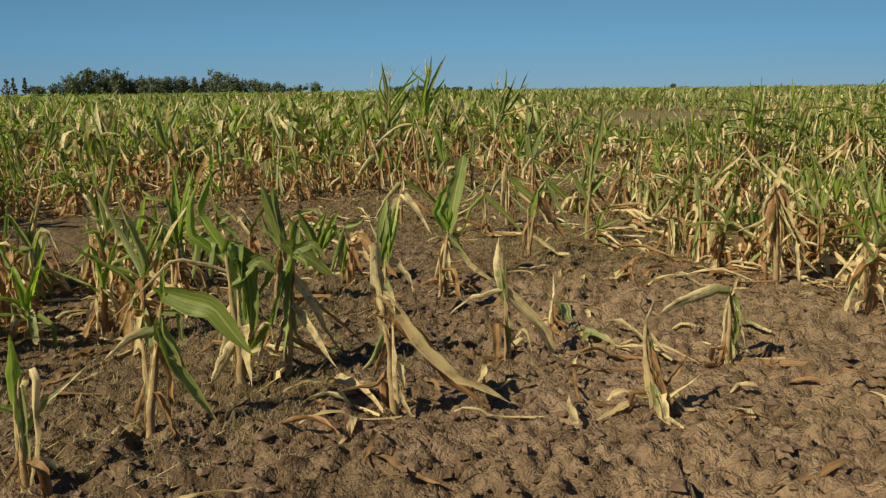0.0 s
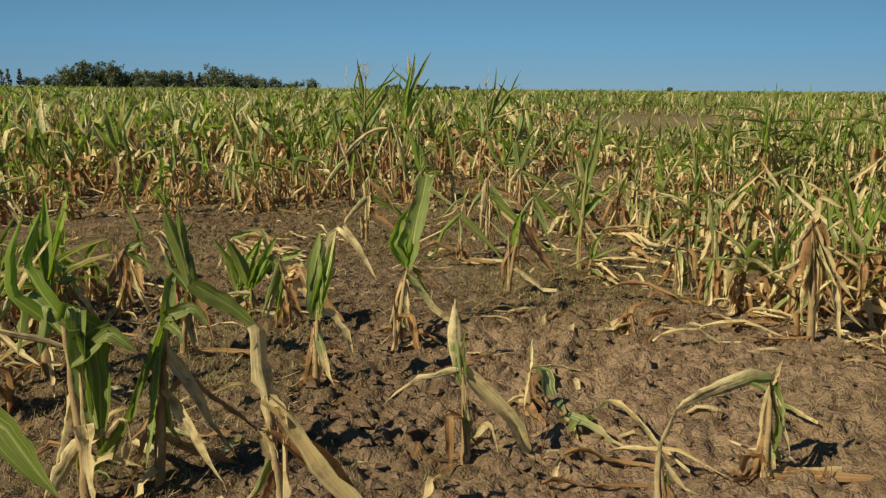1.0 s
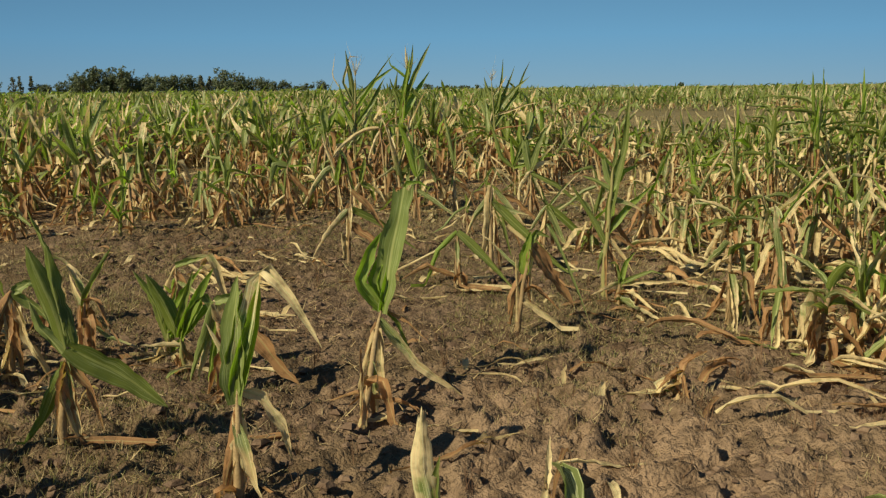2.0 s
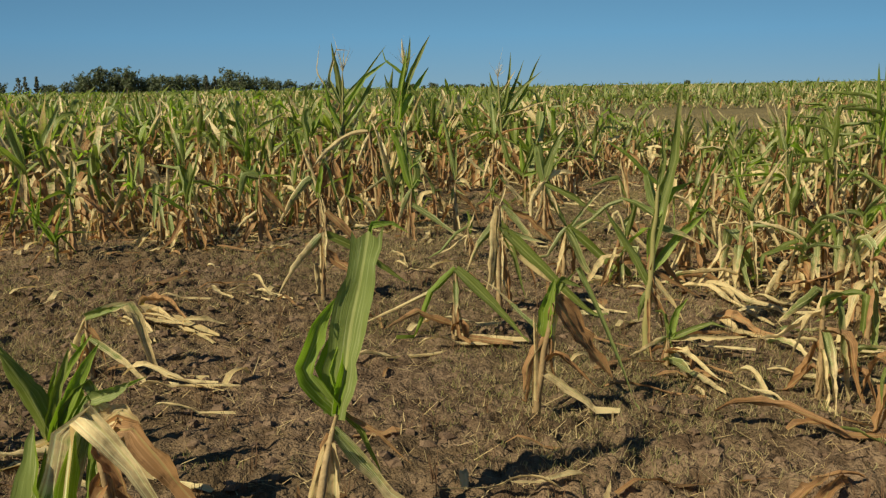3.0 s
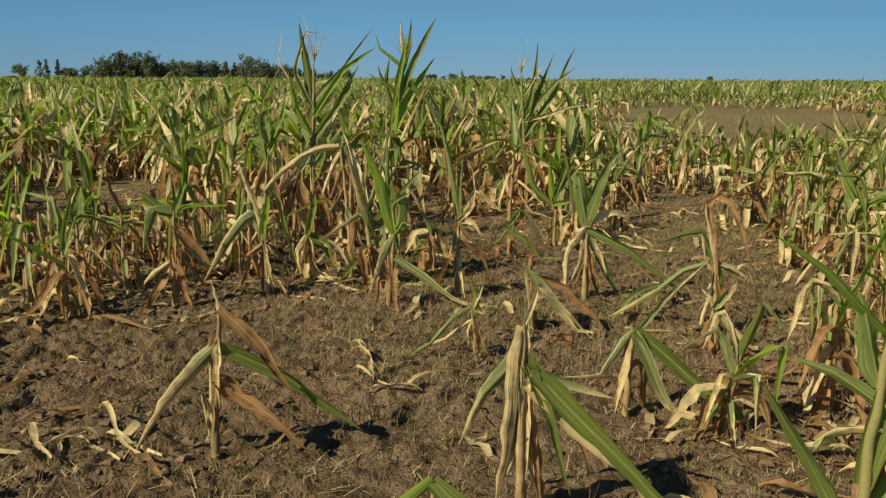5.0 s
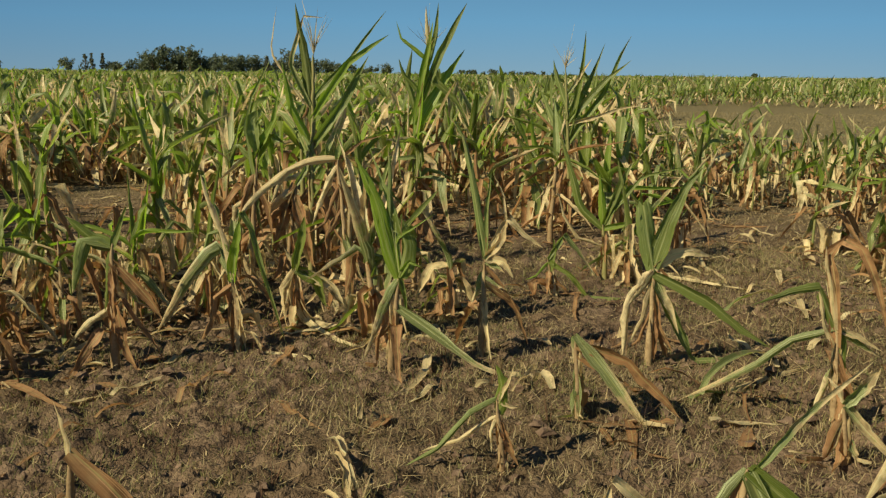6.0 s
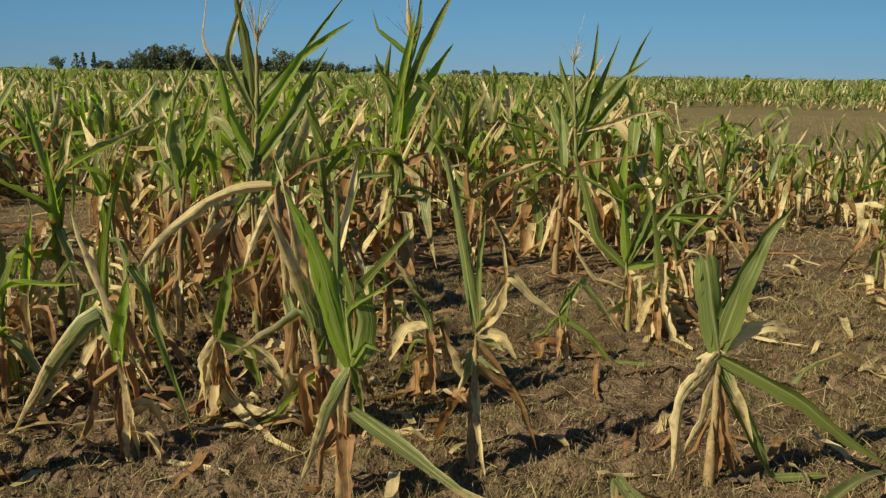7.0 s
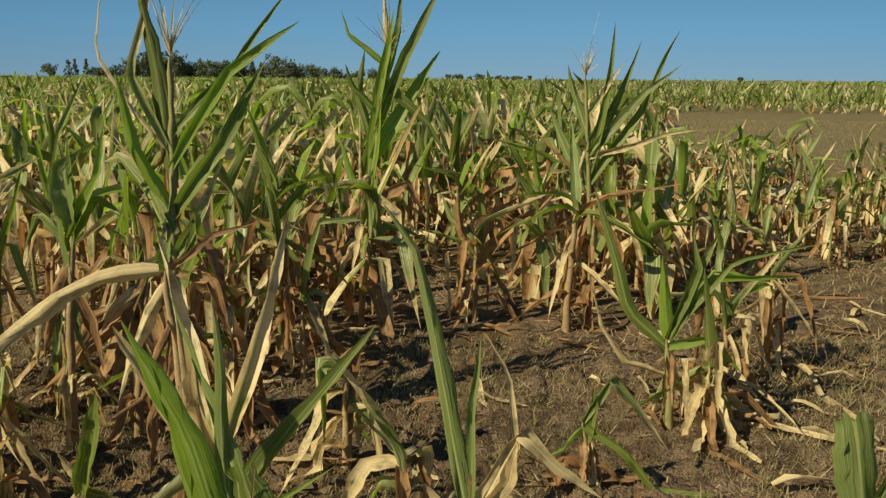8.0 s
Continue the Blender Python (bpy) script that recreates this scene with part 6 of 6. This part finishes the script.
for i, (x, y, az, ln, wd, kd) in enumerate((
        (0.58, 4.22, -80, 0.75, 0.106, "half"), (0.78, 3.73, -71, 0.60, 0.062, "dry"), (0.59, 3.29, -9, 0.30, 0.066, "rust"), (0.59, 2.61, 18, 0.21, 0.044, "dry"), (1.26, 4.90, -22, 0.50, 0.055, "dry"), (1.68, 5.42, -53, 0.60, 0.068, "dry"),
        (1.76, 5.13, -39, 0.51, 0.058, "dry"), (-0.49, 2.90, -122, 0.27, 0.035, "dry"), (-0.43, 2.90, -58, 0.45, 0.081, "dry"), (-0.41, 2.88, -5, 0.19, 0.052, "rust"), (0.64, 3.51, 61, 0.44, 0.065, "grey"), (-1.21, 7.13, -44, 0.70, 0.067, "dry"),
        (-1.25, 6.97, -26, 0.55, 0.036, "dry"), (-1.28, 7.25, -43, 0.50, 0.084, "rust"), (-0.57, 5.96, 58, 0.12, 0.019, "dry"), (1.58, 7.30, -77, 0.62, 0.087, "dry"), (1.10, 6.38, -47, 0.37, 0.065, "rust"), (1.37, 6.17, -77, 0.38, 0.057, "dry"))):
    fallen(x, y, az, ln, wd, kd, 40 + i)
for i, (x, y, az, ln, wd, kd) in enumerate((
        (1.16, 6.48, -10, 0.38, 0.032, "dry"), (-0.09, 8.38, -68, 0.36, 0.046, "dry"), (-0.85, 7.68, -56, 0.44, 0.038, "dry"), (-1.26, 7.21, -45, 0.74, 0.098, "dry"), (-1.12, 6.98, -35, 0.32, 0.048, "dry"), (-0.13, 8.55, -63, 0.42, 0.052, "dry"),
        (0.15, 8.01, 36, 0.33, 0.043, "dry"), (-1.02, 7.51, 37, 0.13, 0.040, "dry"), (-1.00, 7.53, -56, 0.30, 0.038, "dry"), (-1.30, 9.16, 97, 0.62, 0.028, "dry"), (0.41, 8.99, 75, 0.37, 0.031, "dry"), (0.99, 11.44, -78, 0.64, 0.078, "dry"),
        (1.10, 11.45, -68, 0.59, 0.069, "dry"), (0.98, 11.38, -81, 0.39, 0.058, "dry"), (0.58, 11.99, -20, 0.20, 0.051, "rust"), (1.48, 11.67, -80, 0.75, 0.070, "dry"), (1.42, 10.33, 40, 0.75, 0.062, "half"), (1.06, 9.06, 49, 0.75, 0.066, "half"), (-0.61, 9.94, -50, 0.60, 0.06, "dry"))):
    fallen(x, y, az, ln, wd, kd, 70 + i)
for i in range(56):
    fallen(rng.uniform(1.05, 3.2), rng.uniform(4.5, 8.2), rng.uniform(-75, 50), rng.uniform(0.22, 0.46), rng.uniform(0.05, 0.085), rng.choice(("dry", "rust", "rust", "half")), 300 + i)
for i in range(34):
    fallen(rng.uniform(-1.3, 1.5), rng.uniform(2.1, 5.2), rng.uniform(0, 360), rng.uniform(0.16, 0.4), rng.uniform(0.025, 0.055), rng.choice(("dry", "dry", "rust", "half")), 500 + i)
for i in range(70):
    x, y = rng.uniform(-3, 4.2), rng.uniform(6, 12.5)
    if cover(x, y) > 0.35 and abs(x - 0.3) > 0.3:
        fallen(x, y, rng.uniform(0, 360), rng.uniform(0.2, 0.45), rng.uniform(0.025, 0.05), rng.choice(("dry", "dry", "rust")), 100 + i)


scraps = []
for i in range(12):
    rs = random.Random(700 + i)
    v, q, u = leaf_geo((0, 0, 0.02), 0, rs.uniform(0, 40), rs.uniform(0.14, 0.42), rs.uniform(0.022, 0.055), rs.uniform(20, 70), ((rs.uniform(0.2, 0.7), rs.uniform(-30, 50)),), 0.35, rs.uniform(-120, 120), 0.008, 0.4, 7, 2, rs.random(), 0.0)
    scraps.append((v, q, u, np.full(len(q), KINDS.index(rs.choice(("dry", "rust", "rust"))))))
places = []
while len(places) < 5400:
    py = 1.5 + 16 * rng.random() ** 0.9
    px = rng.uniform(-1, 1) * (2.5 + 0.5 * py)
    if rng.random() < (0.34 if 8.6 < py < 13.5 else 0.08) + cover(px, py):
        places.append((px, py, float(ground_z(px, py)), rng.uniform(0, 6.28), rng.uniform(0.7, 1.2), rng.randrange(12)))
litter = scatter("leaf_litter", scraps, places, "curled scraps of straw and brown maize leaves on the soil")
litter["category"] = "litter"


# ---- trees on the horizon ----
def tree(x, y, h, w, kind="broad", seed=0, low=0.15):
    """A tapered trunk with limbs, and a ragged crown of many small clumps of leaves."""
    rs = random.Random(seed)
    ra = np.random.default_rng(seed)
    root = new("tree")
    root.matrix_basis = pose(x, y, 0)
    tagged(root, "far dark conifer on the field's horizon" if kind == "conifer" else "far dark green spreading tree on the field's horizon", "tree", "trees on the horizon")
    geo = [tube_geo([(0, 0, -0.3), (0.1, 0, h * 0.3), (0, 0.1, h * 0.6), (0.1, 0, h * 0.92)], [h * 0.03, h * 0.024, h * 0.014, h * 0.004], 7)]
    tips = []
    for i in range(9):
        a, z0 = rs.uniform(0, 6.28), h * rs.uniform(0.2, 0.65)
        r = w * 0.5 * rs.uniform(0.5, 0.9) * (1.0 if kind == "broad" else 0.6)
        tip = (math.cos(a) * r, math.sin(a) * r, min(h * 0.92, z0 + h * rs.uniform(0.1, 0.3)))
        tips.append(tip)
        geo.append(tube_geo([(0, 0, z0), (tip[0] * 0.5, tip[1] * 0.5, z0 * 0.6 + tip[2] * 0.4), tip], [h * 0.012, h * 0.008, h * 0.003], 5))
    off, vs, qs = 0, [], []
    for v, q, u in geo:
        vs.append(v), qs.append(q + off)
        off += len(v)
    trunk = new("trunk", quad_mesh("trunk", np.vstack(vs), np.vstack(qs), None, (M_BARK,)))
    trunk.parent = root
    # clumps, gathered in uneven lobes
    n = 84 if kind == "broad" else 40
    if kind == "broad":
        lobes = 7
        la, lr = ra.uniform(0, 6.28, lobes), w * 0.36 * np.sqrt(ra.random(lobes))
        lz = h * ra.uniform(low + 0.1, 0.62, lobes)
        lz[0], lr[0] = h * 0.72, w * 0.06
        size = np.minimum(w * 0.36, h * 0.3) * ra.uniform(0.7, 1.1, lobes)
        pick = ra.integers(0, lobes, n)
        d = ra.normal(0, 1, (n, 3))
        d *= (ra.random(n) ** 0.4 / np.linalg.norm(d, axis=1))[:, None]
        cen = np.stack([lr * np.cos(la), lr * np.sin(la), lz], -1)[pick] + d * size[pick][:, None]
        cen[:, 2] = np.clip(cen[:, 2], h * 0.03, h * 0.97)
        cen = np.vstack([cen, np.array(tips)])
    else:
        cz = h * (0.06 + 0.92 * ra.random(n))
        rr, aa = w * 0.5 * (1.02 - cz / h) * np.sqrt(ra.random(n)), ra.uniform(0, 6.28, n)
        cen = np.stack([rr * np.cos(aa), rr * np.sin(aa), cz], -1)
    per = 15
    spread = (h * 0.06 + w * 0.03) if kind == "broad" else h * 0.045
    c = np.repeat(cen, per, 0) + ra.normal(0, spread * 0.55, (len(cen) * per, 3))
    m = len(c)
    t1, t2 = ra.normal(0, 1, (m, 3)), ra.normal(0, 1, (m, 3))
    t1 /= np.linalg.norm(t1, axis=1)[:, None]
    t2 -= (t1 * t2).sum(1)[:, None] * t1
    t2 /= np.linalg.norm(t2, axis=1)[:, None]
    sz = ra.uniform(0.38, 0.9, m)[:, None] * (0.35 + h / 24)
    v = np.stack([c - t1 * sz, c + t2 * sz * 0.55, c + t1 * sz, c - t2 * sz * 0.55], 1).reshape(-1, 3)
    crown = new("crown", quad_mesh("crown", v, np.arange(4 * m).reshape(-1, 4), None, (M_NEEDLE if kind == "conifer" else M_CROWN,)))
    crown.parent = root


FAR = 550
for i, (x, h, w, kind) in enumerate((
        (-319, 8, 9, "broad"), (-277, 9, 9, "broad"), (-267, 11, 8, "conifer"), (-259, 11, 5, "conifer"), (-254, 11.5, 4.5, "conifer"), (-250, 7, 9, "broad"), (-242, 6.5, 9, "broad"), (-235, 8, 9, "broad"), (-228, 12.5, 13, "broad"), (-221, 14, 11, "broad"), (-214, 18, 11, "broad"),
        (-206, 17.5, 13, "broad"), (-198, 16.5, 10, "broad"), (-193, 14, 9, "broad"), (-185, 12, 13, "broad"), (-175, 12.3, 14, "broad"), (-168, 11.8, 9, "broad"), (-160, 11.5, 11, "broad"), (-151, 10.5, 6, "conifer"), (-147, 10, 7, "conifer"), (-140, 15.5, 13, "broad"), (-131, 12.5, 10, "broad"),
        (-122, 9.5, 11, "broad"), (-114, 5.5, 8, "broad"), (-108, 7, 8, "broad"), (-103, 7.5, 9, "broad"), (-95, 4, 6, "broad"), (-88, 5, 9, "broad"), (-80, 7, 12, "broad"), (134, 3.4, 2.6, "broad"))):
    tree(x, FAR + 4 * (i % 3 - 1), h, w * (1.15 if kind == "broad" else 1.0), kind, 500 + i, 0.02 if h > 5 else 0.3)
for i in range(13):
    x = -230 + i * 9.2
    tree(x, FAR + 14, 8.5 + 2 * ((i * 7) % 5) / 5, 15, "broad", 560 + i, 0.0)
for i in range(13):
    tree(-62 + i * 6.8 + rng.uniform(-3, 3), 980 + rng.uniform(-20, 20), rng.uniform(4, 7), rng.uniform(6, 11), "broad", 600 + i, 0.02)
